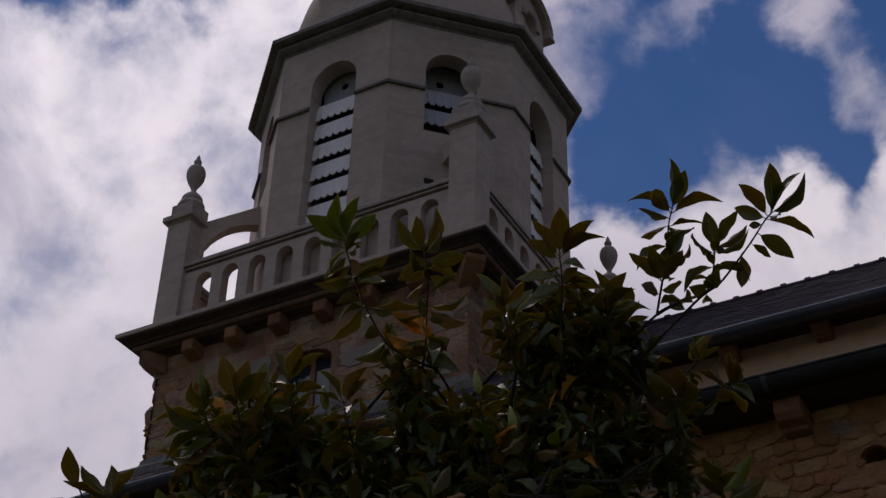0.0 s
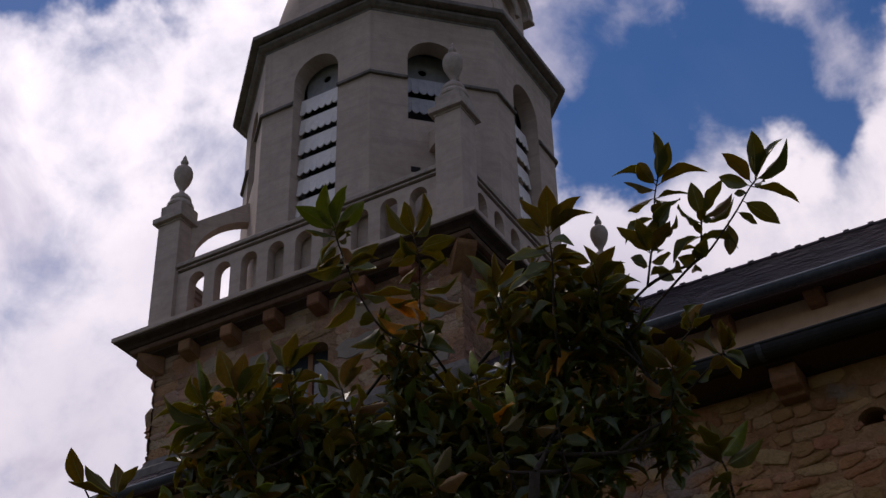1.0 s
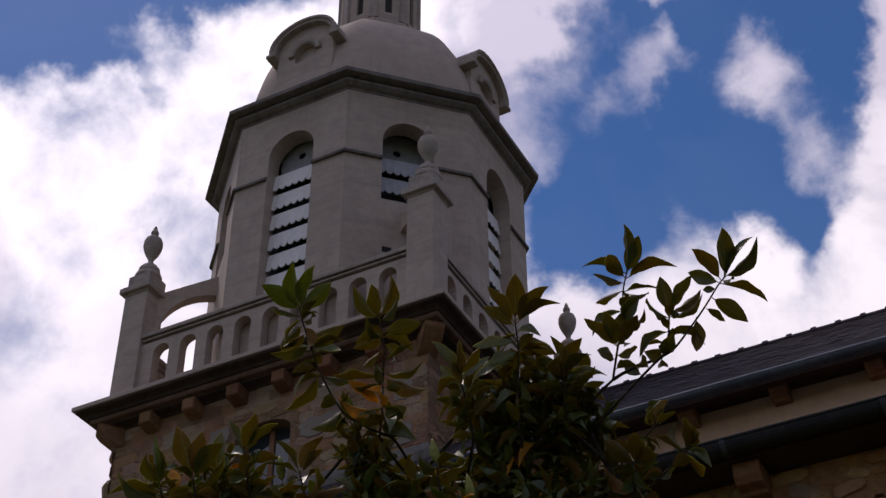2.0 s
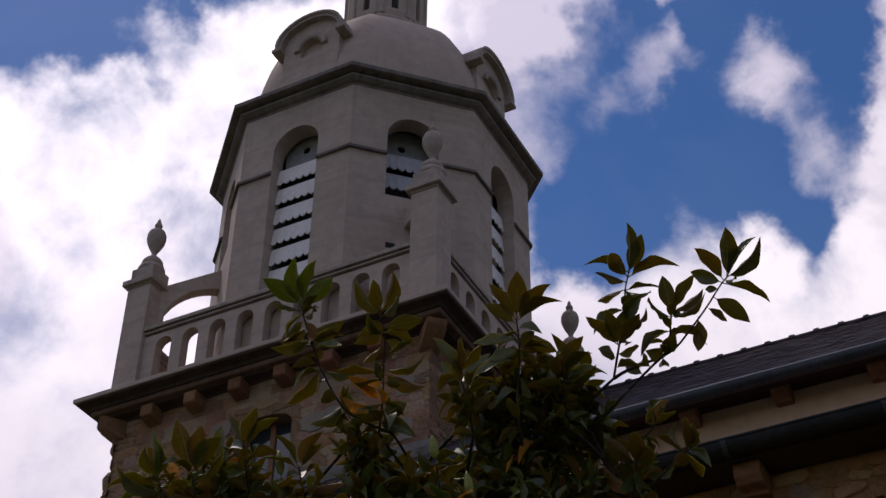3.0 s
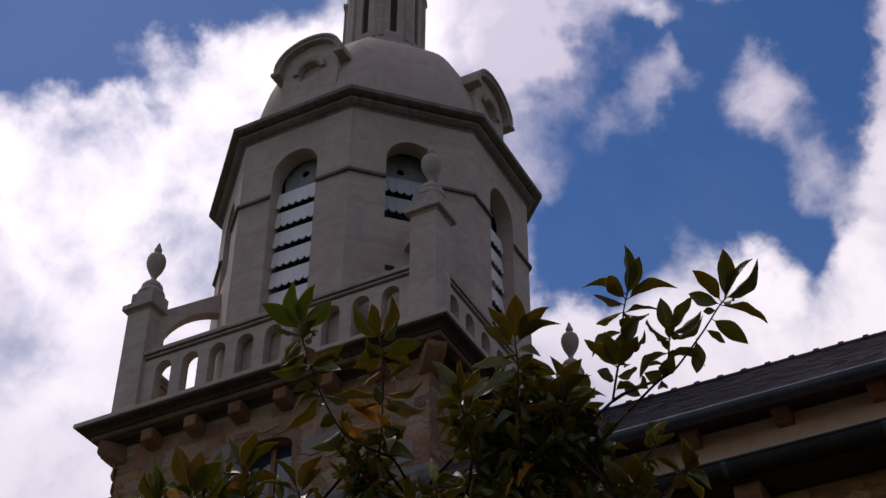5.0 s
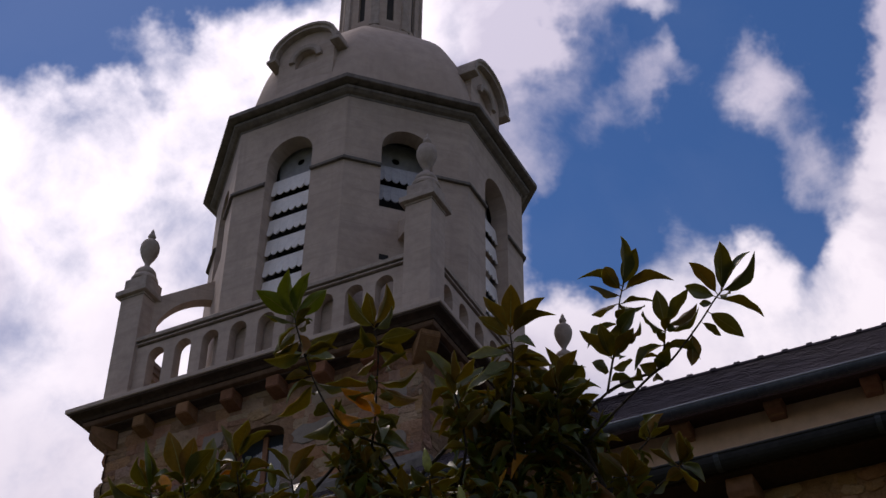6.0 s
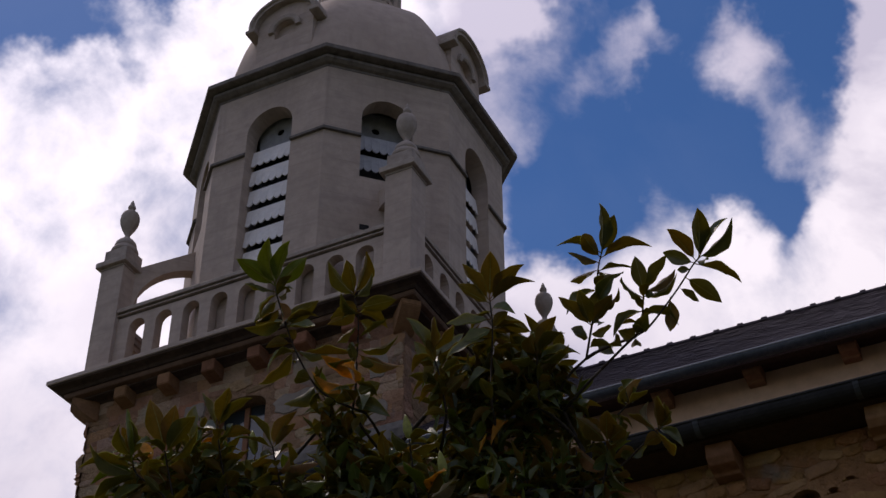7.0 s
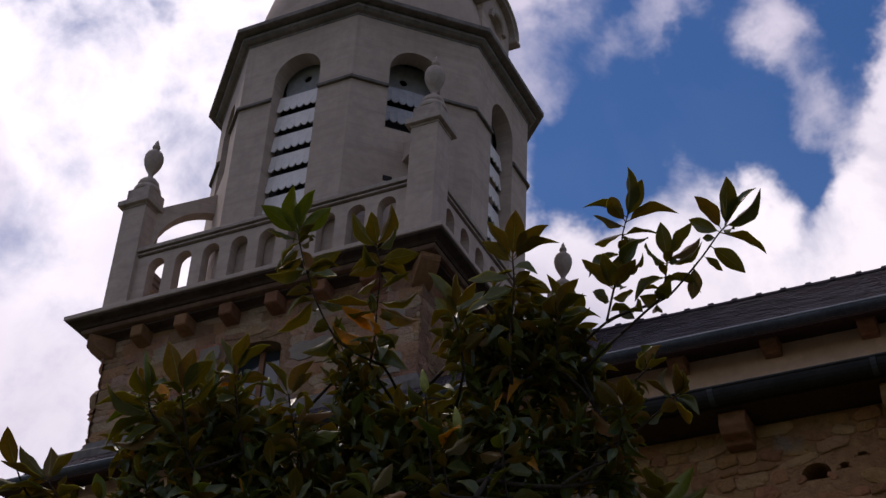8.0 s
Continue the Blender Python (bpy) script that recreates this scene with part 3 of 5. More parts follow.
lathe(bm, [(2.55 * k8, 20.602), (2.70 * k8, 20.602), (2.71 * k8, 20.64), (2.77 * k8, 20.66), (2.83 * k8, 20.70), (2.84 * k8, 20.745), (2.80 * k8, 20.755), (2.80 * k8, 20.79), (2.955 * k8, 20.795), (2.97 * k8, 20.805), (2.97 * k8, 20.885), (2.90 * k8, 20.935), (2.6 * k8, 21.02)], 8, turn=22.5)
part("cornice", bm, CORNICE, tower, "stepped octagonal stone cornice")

# dome: eight-sided, domical
bm = bmesh.new()
steps = []
for i in range(19):
    a = math.pi / 2 * i / 18
    steps.append((max(0.6, 2.72 * math.cos(a)), 21.02 + 3.50 * math.sin(a)))
sides, rings = 48, []
for r, z in steps:
    ring = []
    for i in range(sides):
        a = 2 * math.pi * i / sides
        off = (a + math.pi / 8) % (math.pi / 4) - math.pi / 8
        flat = math.cos(math.pi / 8) / math.cos(off)
        rr = r * (0.25 * 0.965 + 0.75 * flat)
        ring.append(bm.verts.new((rr * math.cos(a), rr * math.sin(a), z)))
    rings.append(ring)
for low, high in zip(rings, rings[1:]):
    for i in range(sides):
        j = (i + 1) % sides
        bm.faces.new((low[i], low[j], high[j], high[i]))
bm.faces.new(rings[-1])
bm.faces.new(rings[0][::-1])
part("dome", bm, RENDER_COAT, tower, "plain grey stone octagonal dome", smooth=True)

# dormers on the dome: round-headed front with a hood
for turn in (0, 90, 180, 270):
    m = turned(turn)
    bm = bmesh.new()
    arch_panel(bm, m @ pose(0, -2.49, 0), 0.60, 21.0, 22.47, 0.10, [(0.0, 0.23, 22.06, 22.22, 0.23)], steps=10)
    block_m = bmesh.new()
    # head of the front: a low arc
    arc = [(0.60 * math.cos(math.pi * k / 14), 22.472 + 0.44 * math.sin(math.pi * k / 14)) for k in range(15)]
    for y in (-2.49, -1.2):
        block_m.faces.new([block_m.verts.new((x, y, z)) for x, z in arc])
    for (xa, za), (xb, zb) in zip(arc, arc[1:]):
        block_m.faces.new([block_m.verts.new(p) for p in ((xa, -2.49, za), (xb, -2.49, zb), (xb, -1.2, zb), (xa, -1.2, za))])
    block(block_m, -0.60, 0.60, -2.388, -1.2, 21.0, 22.47)
    block_m.transform(m)
    dormer = part("dormer", block_m, STONE, tower, "small round-headed stone dormer on the dome")
    part("dormer_front", bm, STONE, dormer)
    bm = bmesh.new()
    n = 16
    prof = [(0.0, 0.0), (-0.12, 0.0), (-0.12, 0.05), (-0.16, 0.07), (-0.16, 0.12), (0.30, 0.12), (0.30, 0.0)]
    ringed = []
    for k in range(n + 1):
        a = math.pi * (-0.06 + 1.12 * k / n)
        ringed.append([bm.verts.new(((0.61 + up) * math.cos(a), -2.49 + out, 22.46 + (0.45 + up) * math.sin(a))) for out, up in prof])
    for low, high in zip(ringed, ringed[1:]):
        for q in range(len(prof)):
            w = (q + 1) % len(prof)
            bm.faces.new((low[q], low[w], high[w], high[q]))
    bm.faces.new(ringed[0])
    bm.faces.new(ringed[-1][::-1])
    for sx in (-1, 1):  # the hood's returned ends
        block(bm, sx * 0.69 - 0.10, sx * 0.69 + 0.10, -2.655, -2.25, 22.315, 22.395, 0.02)
    bm.transform(m)
    part("hood", bm, MOULD, dormer, "moulded stone hood")
    bm = bmesh.new()
    n = 12
    ringed = []
    for k in range(n + 1):
        a = math.pi * k / n
        ringed.append([bm.verts.new((r * math.cos(a), yy, 22.22 + r * math.sin(a))) for r, yy in ((0.232, -2.47), (0.232, -2.53), (0.265, -2.555), (0.345, -2.555), (0.36, -2.47))])
    for low, high in zip(ringed, ringed[1:]):
        for q in range(5):
            bm.faces.new((low[q], low[(q + 1) % 5], high[(q + 1) % 5], high[q]))
    bm.faces.new(ringed[0])
    bm.faces.new(ringed[-1][::-1])
    bm.transform(m)
    part("niche_arch", bm, MOULD, dormer)

# lantern on the dome
bm = bmesh.new()
lathe(bm, [(0.93, 24.15), (0.93, 24.62), (0.89, 24.68), (0.70, 24.68), (0.70, 27.2)], 8, turn=22.5)
lantern = part("lantern", bm, STONE, tower, "slender octagonal stone lantern with narrow openings")
for i in range(8):
    bm = bmesh.new()
    m = turned(45 * i)
    a0 = 0.78
    hw = a0 * math.tan(math.pi / 8)
    arch_panel(bm, m @ pose(0, -a0, 0), hw, 24.683, 27.2, 0.07, [(0.0, 0.075, 24.95, 26.85, 0.075)], inner=(a0 - 0.07) * math.tan(math.pi / 8), steps=8)
    part("lantern_panel", bm, STONE, lantern)
    # thin dark plate behind the slit: the lantern's unlit inside put into colour
    bm = bmesh.new()
    block(bm, -0.105, 0.105, -0.712, -0.705, 24.96, 26.95)
    bm.transform(m)
    part("slit", bm, DARK, lantern, "dark plate behind the narrow opening, for its shade")
    bm = bmesh.new()
    p = turned(45 * i + 22.5) @ pose(0, -0.825, 0)
    block(bm, -0.085, 0.085, -0.045, 0.06, 24.69, 26.50, 0.012)
    block(bm, -0.105, 0.105, -0.075, 0.06, 26.503, 26.62, 0.02)
    block(bm, -0.105, 0.105, -0.07, 0.06, 24.684, 24.80, 0.02)
    bm.transform(p)
    part("pilaster", bm, MOULD, lantern)
bm = bmesh.new()
lathe(bm, [(0.80, 27.203), (0.98, 27.22), (1.02, 27.32), (0.92, 27.42), (0.85, 27.7), (0.6, 28.1), (0.2, 28.35), (0.0, 28.4)], 8, turn=22.5)
part("lantern_roof", bm, MOULD, lantern)
lantern.location = (0.04, 0.025, 0)

# ---- nave: roof along the x axis with its ridge in line with the tower ----
WEST, EAST = -2.95, 16.0
NAVE, EAVE_Y, EAVE_Z, RIDGE_Z = 4.05, 4.45, 11.265, 14.78
nave = thing("church_nave", "church nave with beige plaster walls and a dark slate roof", "church")


def long_wall(name, y, face, z0, z1, material, parent, thick=0.5):
    bm = bmesh.new()
    y0, y1 = sorted((y, y - face * thick))
    block(bm, WEST, EAST, y0, y1, z0, z1)
    return part(name, bm, material, parent)


def gable(name, x0, x1, material, parent):
    bm = bmesh.new()
    sweep(bm, [(-NAVE + 0.5, 0), (NAVE - 0.5, 0), (NAVE - 0.5, 11.3), (0, 14.3), (-NAVE + 0.5, 11.3)], x0, x1)
    return part(name, bm, material, parent)


long_wall("wall", -NAVE, -1, 0, 11.255, PLASTER, nave)
long_wall("wall", NAVE, 1, 0, 11.255, PLASTER, nave)
gable("gable_wall", EAST - 0.5, EAST, PLASTER, nave)
gable("gable_wall", WEST, WEST + 0.4, PLASTER, nave)
for side in (-1, 1):
    bm = bmesh.new()
    rise = RIDGE_Z - EAVE_Z
    for x0, x1, y0 in ((2.83, EAST + 0.2, 0.0), (WEST - 0.05, 2.83, 2.83)):
        z_in = RIDGE_Z - rise * y0 / EAVE_Y
        sweep(bm, [(side * EAVE_Y, EAVE_Z), (side * y0, z_in), (side * y0, z_in - 0.12), (side * EAVE_Y, EAVE_Z - 0.06)], x0, x1)
    part("roof", bm, SLATE, nave, "dark slate roof slope")

# slates on the south slope, joined courses of separate lapped plates
rng = random.Random(5)
verts, faces = [], []
slope = Vector((0, EAVE_Y, RIDGE_Z - EAVE_Z))
length = slope.length
up = slope.normalized()
out = Vector((0, -up.z, up.y))
courses = int(length / 0.13)
for r in range(courses):
    base = Vector((0, -EAVE_Y - 0.03, EAVE_Z)) + up * (r * 0.13)
    x = WEST - (0.11 if r % 2 else 0.0)
    while x < EAST:
        w = 0.22
        if not (x < 2.83 and base.y > -2.86):
            lift = 0.012 + rng.uniform(0, 0.006)
            tail = rng.uniform(-0.006, 0.006)
            a = len(verts)
            for px, along, off in ((x + 0.003, tail, lift), (x + w - 0.003, tail + rng.uniform(-0.004, 0.004), lift), (x + w - 0.003, 0.26, 0.004), (x + 0.003, 0.26, 0.004), (x + 0.003, tail, lift - 0.010), (x + w - 0.003, tail, lift - 0.010)):
                p = base + up * along + out * off
                verts.append((px, p.y, p.z))
            faces += [(a, a + 1, a + 2, a + 3), (a, a + 4, a + 5, a + 1)]
        x += w
data = bpy.data.meshes.new("slate_covering")
data.from_pydata(verts, [], faces)
data.materials.append(SLATE)
ob = new("slate_covering", data)
ob.parent = nave
tagged(ob, "lapped dark slates", kind="stuff")

# ridge tiles, each with a raised collar
bm = bmesh.new()
half_round = [(0.115 * math.cos(math.pi * k / 8), 0.085 * math.sin(math.pi * k / 8)) for k in range(9)]
under = [(y * 0.8, z * 0.75 - 0.012) for y, z in half_round[::-1]]
sweep(bm, half_round + under, 0.0, 0.37)
collar = [(y * 1.16, z * 1.3) for y, z in half_round]
sweep(bm, collar + [(y, z) for y, z in half_round[::-1]], -0.03, 0.045)
bmesh.ops.recalc_face_normals(bm, faces=bm.faces)
ridge_mesh = bpy.data.meshes.new("ridge_tile")
bm.to_mesh(ridge_mesh)
bm.free()
ridge_mesh.materials.append(SLATE)
for k in range(35):
    ob = new("ridge_tile", ridge_mesh)
    ob.parent = nave
    ob.location = (2.95 + 0.372 * k, 0, RIDGE_Z - 0.035)


def gutter(name, y, z, r, parent, edge, skin=ZINC, first=-2.2, step=1.02, collar=ZINC):
    """A half-round gutter with a rolled front lip, and its joint collars as parts of it."""
    def ring(rr, wall):
        return [(y + rr * math.cos(math.pi * k / 10), z - rr * math.sin(math.pi * k / 10)) for k in range(11)] + [(y + (rr - wall) * math.cos(math.pi * k / 10), z - (rr - wall) * math.sin(math.pi * k / 10)) for k in range(10, -1, -1)]
    bm = bmesh.new()
    sweep(bm, ring(r, 0.012), WEST - 0.05, EAST + 0.1)
    lip = [(y - r + 0.012 * math.cos(2 * math.pi * k / 8), z + 0.004 + 0.014 * math.sin(2 * math.pi * k / 8)) for k in range(8)]
    g = part(name, bm, skin, parent, "dark zinc half-round gutter")
    bm = bmesh.new()
    sweep(bm, lip, WEST - 0.05, EAST + 0.1)
    part("lip", bm, edge, g)
    x = first
    while x < EAST:
        bm = bmesh.new()
        sweep(bm, ring(r + 0.007, 0.006), x, x + 0.045)
        part("joint", bm, collar, g)
        x += step
    return g


gutter("gutter", -EAVE_Y - 0.125, EAVE_Z - 0.065, 0.075, nave, ZINC_HIGHLIGHT)
# eaves boards and the blocks that carry them
bm = bmesh.new()
block(bm, WEST, EAST, -EAVE_Y + 0.10, -NAVE + 0.25, 11.262, 11.288)
block(bm, WEST, EAST, -EAVE_Y + 0.01, -EAVE_Y + 0.10, 11.17, 11.20)
part("eaves_board", bm, SOFFIT, nave, "dark brown eaves boarding")


def bracket_mesh(w, reach, drop):
    bm = bmesh.new()
    sweep(bm, [(0.0, 0.0), (-reach, 0.0), (-reach, -drop * 0.55), (-reach * 0.82, -drop * 0.80), (-reach * 0.45, -drop * 0.86), (-reach * 0.40, -drop), (0.0, -drop)], -w / 2, w / 2)
    bmesh.ops.bevel(bm, geom=list(bm.edges), offset=0.008, segments=1, affect="EDGES")
    bmesh.ops.recalc_face_normals(bm, faces=bm.faces)
    data = bpy.data.meshes.new("bracket")
    bm.to_mesh(data)
    bm.free()
    data.materials.append(CONSOLE)
    return data


nave_bracket, aisle_bracket = bracket_mesh(0.20, 0.28, 0.18), bracket_mesh(0.23, 0.31, 0.22)
for k in range(-9, 7):
    ob = new("bracket", nave_bracket)
    ob.parent = nave
    ob.location = (8.11 + 1.10 * k, -NAVE, 11.259)

# ---- aisle: a lean-to along the nave ----
AISLE, AISLE_EAVE_Y, AISLE_EAVE_Z = 7.70, 8.07, 8.20
aisle = thing("church_aisle", "lean-to church aisle of warm rubble stone with a zinc gutter", "church aisle")
bm = bmesh.new()
HOLES = [(9.20, 0.122, 7.515, 7.575, 0.09), (9.43, 0.045, 7.575, 7.60, 0.035), (9.58, 0.05, 7.66, 7.675, 0.022)]
arch_panel(bm, pose(6.525, -AISLE, 0), 9.475, 0, 8.10, 0.5, [(x - 6.525, w, z0, z1, up_) for x, w, z0, z1, up_ in HOLES], steps=8)
part("wall", bm, MORTAR, aisle, "warm rubble stone wall in old mortar")
for x0 in (WEST, EAST - 0.5):
    bm = bmesh.new()
    sweep(bm, [(-AISLE + 0.5, 0), (-NAVE - 0.003, 0), (-NAVE - 0.003, 9.6), (-AISLE + 0.5, 8.1)], x0, x0 + 0.5)
    part("end_wall", bm, MORTAR, aisle)
bm = bmesh.new()
sweep(bm, [(-AISLE_EAVE_Y, AISLE_EAVE_Z), (-NAVE - 0.003, 9.85), (-NAVE - 0.003, 9.75), (-AISLE_EAVE_Y, AISLE_EAVE_Z - 0.06)], WEST - 0.05, EAST + 0.1)
part("roof", bm, SLATE, aisle, "dark slate lean-to roof")
gutter("gutter", -AISLE_EAVE_Y - 0.10, AISLE_EAVE_Z - 0.005, 0.10, aisle, TAR, TAR, 8.50 - 8 * 1.33, 1.33, DULL_ZINC)
bm = bmesh.new()
block(bm, WEST, EAST, -AISLE_EAVE_Y, -AISLE + 0.25, 8.105, 8.135)
block(bm, WEST, EAST, -AISLE_EAVE_Y - 0.005, -AISLE_EAVE_Y + 0.025, 8.115, 8.19)
part("eaves_board", bm, SOFFIT, aisle, "dark brown eaves boarding")
for k in range(-7, 6):
    ob = new("bracket", aisle_bracket)
    ob.parent = aisle
    ob.location = (8.62 + 1.33 * k, -AISLE, 8.102)

# ---- magnolia in front of the church ----
magnolia = thing("magnolia_tree", "evergreen magnolia with glossy leaves and rusty undersides", "tree", at=(9.0, -13.9, 0))
ROOT = Vector((9.0, -13.9, 0))
PATHWARDS = Vector((0.27, -0.75, -0.60)).normalized()  # from the crown down to the churchyard path
CLUMPS = [  # masses of inner foliage: centre, radius, number of whorls
    (7.95, -14.35, 4.72, 0.17, 12), (7.84, -14.39, 4.57, 0.10, 5), (8.10, -14.31, 4.83, 0.13, 9), (8.22, -14.27, 4.63, 0.16, 12), (8.06, -14.32, 4.48, 0.16, 12),
    (8.39, -14.22, 4.60, 0.14, 10), (8.66, -14.14, 4.94, 0.08, 5), (8.73, -14.12, 4.79, 0.12, 8), (8.66, -14.14, 4.59, 0.14, 9), (8.85, -14.08, 4.60, 0.14, 10),
    (8.91, -14.07, 4.73, 0.09, 5), (9.01, -14.04, 4.57, 0.14, 10), (9.17, -13.99, 5.05, 0.10, 6), (9.24, -13.97, 4.88, 0.14, 11), (9.30, -13.95, 5.08, 0.12, 9),
    (9.44, -13.91, 5.02, 0.13, 11), (9.53, -13.88, 5.10, 0.10, 7), (9.57, -13.87, 4.91, 0.13, 9), (9.44, -13.91, 4.79, 0.13, 9), (9.18, -13.99, 4.72, 0.14, 11),
]
LOW_CLUMPS = [  # the lower storey of the crown
    (8.49, -14.19, 4.42, 0.17, 12), (8.30, -14.25, 4.40, 0.18, 12), (9.31, -13.95, 4.58, 0.13, 10), (9.53, -13.88, 4.52, 0.15, 10), (9.68, -13.84, 4.59, 0.10, 6),
    (9.71, -13.83, 4.39, 0.08, 5), (9.21, -13.98, 4.44, 0.16, 12), (8.93, -14.06, 4.40, 0.18, 13), (9.44, -13.91, 4.36, 0.15, 11), (8.67, -14.14, 4.38, 0.14, 10),
    (7.85, -14.39, 4.37, 0.13, 7), (8.06, -14.32, 4.31, 0.18, 10), (8.55, -14.1, 4.1, 0.35, 40), (9.15, -13.9, 4.1, 0.35, 40), (8.90, -13.80, 3.60, 0.70, 90),
]


def leaf_mesh(name, bend, fold, skins, length=0.17, width=0.07):
    """A magnolia leaf along +y: waxy upper skin and felted lower skin a hair apart, on a short stalk."""
    bm = bmesh.new()
    n = 9
    for layer, lift in ((0, 0.0), (1, -0.0016)):
        rows = []
        for i in range(n + 1):
            t = i / n
            w = width / 2 * max(0.0, math.sin(math.pi * t ** 0.95)) ** 0.92 + (0.0012 if 0 < i < n else 0.0004)
            y = 0.016 + (length - 0.016) * t
            z = bend * length * (t * t + 0.8 * t ** 5) + lift
            edge = fold * w + (0.15 * w * math.sin(12.0 * t + 30 * bend))
            rows.append([bm.verts.new((-w, y, z + edge)), bm.verts.new((-w * 0.5, y, z + edge * 0.35)), bm.verts.new((0, y, z)), bm.verts.new((w * 0.5, y, z + edge * 0.35)), bm.verts.new((w, y, z + edge))])
        for a, b in zip(rows, rows[1:]):
            for k in range(4):
                f = bm.faces.new((a[k], a[k + 1], b[k + 1], b[k]) if layer == 0 else (a[k + 1], a[k], b[k], b[k + 1]))
                f.material_index = layer
                f.smooth = True
    for lift in (0.0012, -0.0028):  # raised midrib above and below
        a = None
        for i in range(1, n):
            t = i / n
            y, z, w = 0.016 + (length - 0.016) * t, bend * length * (t * t + 0.8 * t ** 5) + lift, 0.0019 * (1.15 - t)
            b = [bm.verts.new((-w, y, z)), bm.verts.new((w, y, z))]
            if a:
                bm.faces.new((a[0], a[1], b[1], b[0])).material_index = 2
            a = b
    stalk = [[bm.verts.new((0.0022 * math.cos(2 * math.pi * k / 4), y, 0.0022 * math.sin(2 * math.pi * k / 4) - 0.001)) for k in range(4)] for y in (-0.004, 0.03)]
    for k in range(4):
        f = bm.faces.new((stalk[0][k], stalk[0][(k + 1) % 4], stalk[1][(k + 1) % 4], stalk[1][k]))
        f.material_index = 1
    data = bpy.data.meshes.new(name)
    bm.to_mesh(data)
    bm.free()
    for s in skins:
        data.materials.append(s)
    return data


def leaf_set(skins):
    """Four habits of one leaf: nearly flat, arched back, cupped, arched and folded."""
    return [leaf_mesh("leaf", bend, fold, skins) for bend, fold in ((-0.10, 0.42), (-0.20, 0.60), (0.06, 0.50), (-0.34, 0.75))]


GROWN = leaf_set((LEAF_TOP, LEAF_FELT, LEAF_RIB))
YOUNG = leaf_set((LEAF_YOUNG, LEAF_YOUNG, LEAF_RIB))
OLD = leaf_set((LEAF_OLD, LEAF_OLD, LEAF_OLD))
KINDS = GROWN + YOUNG + OLD


def limb(bm, pts, r0, r1, sides=6):
    """A tapered tube through the points."""
    rings = []
    for i, p in enumerate(pts):
        d = (pts[min(i + 1, len(pts) - 1)] - pts[max(i - 1, 0)]).normalized()
        q = d.to_track_quat("Z", "Y")
        r = r0 + (r1 - r0) * i / (len(pts) - 1)
        rings.append([bm.verts.new(p + q @ Vector((r * math.cos(2 * math.pi * k / sides), r * math.sin(2 * math.pi * k / sides), 0))) for k in range(sides)])
    for a, b in zip(rings, rings[1:]):
        for k in range(sides):
            f = bm.faces.new((a[k], a[(k + 1) % sides], b[(k + 1) % sides], b[k]))
            f.smooth = True
    bm.faces.new(rings[0][::-1])
    bm.faces.new(rings[-1])


rng = random.Random(11)


def jitter(s):
    return Vector((rng.uniform(-s, s), rng.uniform(-s, s), rng.uniform(-s, s)))


def curve(a, b, sag, n=7):
    """A bowed way from a to b that ends steeply upwards."""
    mid = a.lerp(b, 0.5) + Vector((0, 0, -sag)) + jitter(0.05)
    pts = []
    for i in range(n):
        t = i / (n - 1)
        pts.append((1 - t) ** 2 * a + 2 * t * (1 - t) * mid + t * t * b)
    return pts


placed = []  # leaf poses, leading shoots first: (matrix, number of the leaf in KINDS)


def put_leaf(base, way, face, long, wide, kind):
    """Set a leaf at base: it points along way, its upper skin looks along face."""
    right = way.cross(face).normalized()
    face = right.cross(way)
    placed.append((Matrix.Translation(base) @ Matrix((right, way, face)).transposed().to_4x4() @ Matrix.Diagonal((wide / 0.07, long / 0.17, long / 0.17, 1)), kind))


def whorl(tip, axis, count, size, spread, young=0.0, old=0.0):
    """Leaves round a shoot's tip, upright in the middle and lying flat lower down."""
    axis = axis.normalized()
    q = axis.to_track_quat("Z", "Y")
    spin = rng.uniform(0, 6.28)
    for k in range(count):
        a = spin + k * 2.4
        f = k / max(1, count - 1)
        lean = radians(12 + (spread - 12) * (f ** 0.7 if count > 1 else 1.0) + rng.uniform(-14, 14))
        base = tip - axis * (0.09 * f) + jitter(0.006)
        side = q @ Vector((math.cos(a), math.sin(a), 0))
        way = (axis * math.cos(lean) + side * math.sin(lean)).normalized()
        face = axis - way * way.dot(axis)
        face = ((face.normalized() if face.length > 1e-3 else side) + jitter(0.35)).normalized()
        s = size * rng.uniform(0.75, 1.12)
        pick = rng.random()
        put_leaf(base, way, face, 0.17 * s, 0.068 * s * rng.uniform(0.85, 1.1), rng.randrange(4) + (8 if pick < old else 4 if pick < old + young else 0))


# trunk and main limbs
fork = Vector((0, 0, 1.5))
bm = bmesh.new()
limb(bm, [Vector((0, 0, -0.1)), Vector((0.02, 0.01, 0.5)), Vector((-0.01, 0.03, 1.0)), fork, Vector((0.03, 0.0, 2.6)), Vector((0.02, -0.06, 3.6))], 0.11, 0.045, 10)
part("trunk", bm, BARK, magnolia, "grey-brown magnolia trunk")
hubs = []
for k in range(11):
    a = 2 * math.pi * k / 11
    start = Vector((0.01, 0, 1.5 + 0.18 * k))
    end = Vector((0.95 * math.cos(a), 0.55 * math.sin(a), 3.75 + 0.08 * (k % 5)))
    pts = curve(start, end, 0.25)
    bm = bmesh.new()
    limb(bm, pts, 0.04, 0.02, 7)
    part("limb", bm, BARK, magnolia)
    hubs += pts[2:]
hubs += [Vector((0.03, 0, 2.6)), Vector((0.02, -0.06, 3.5))]
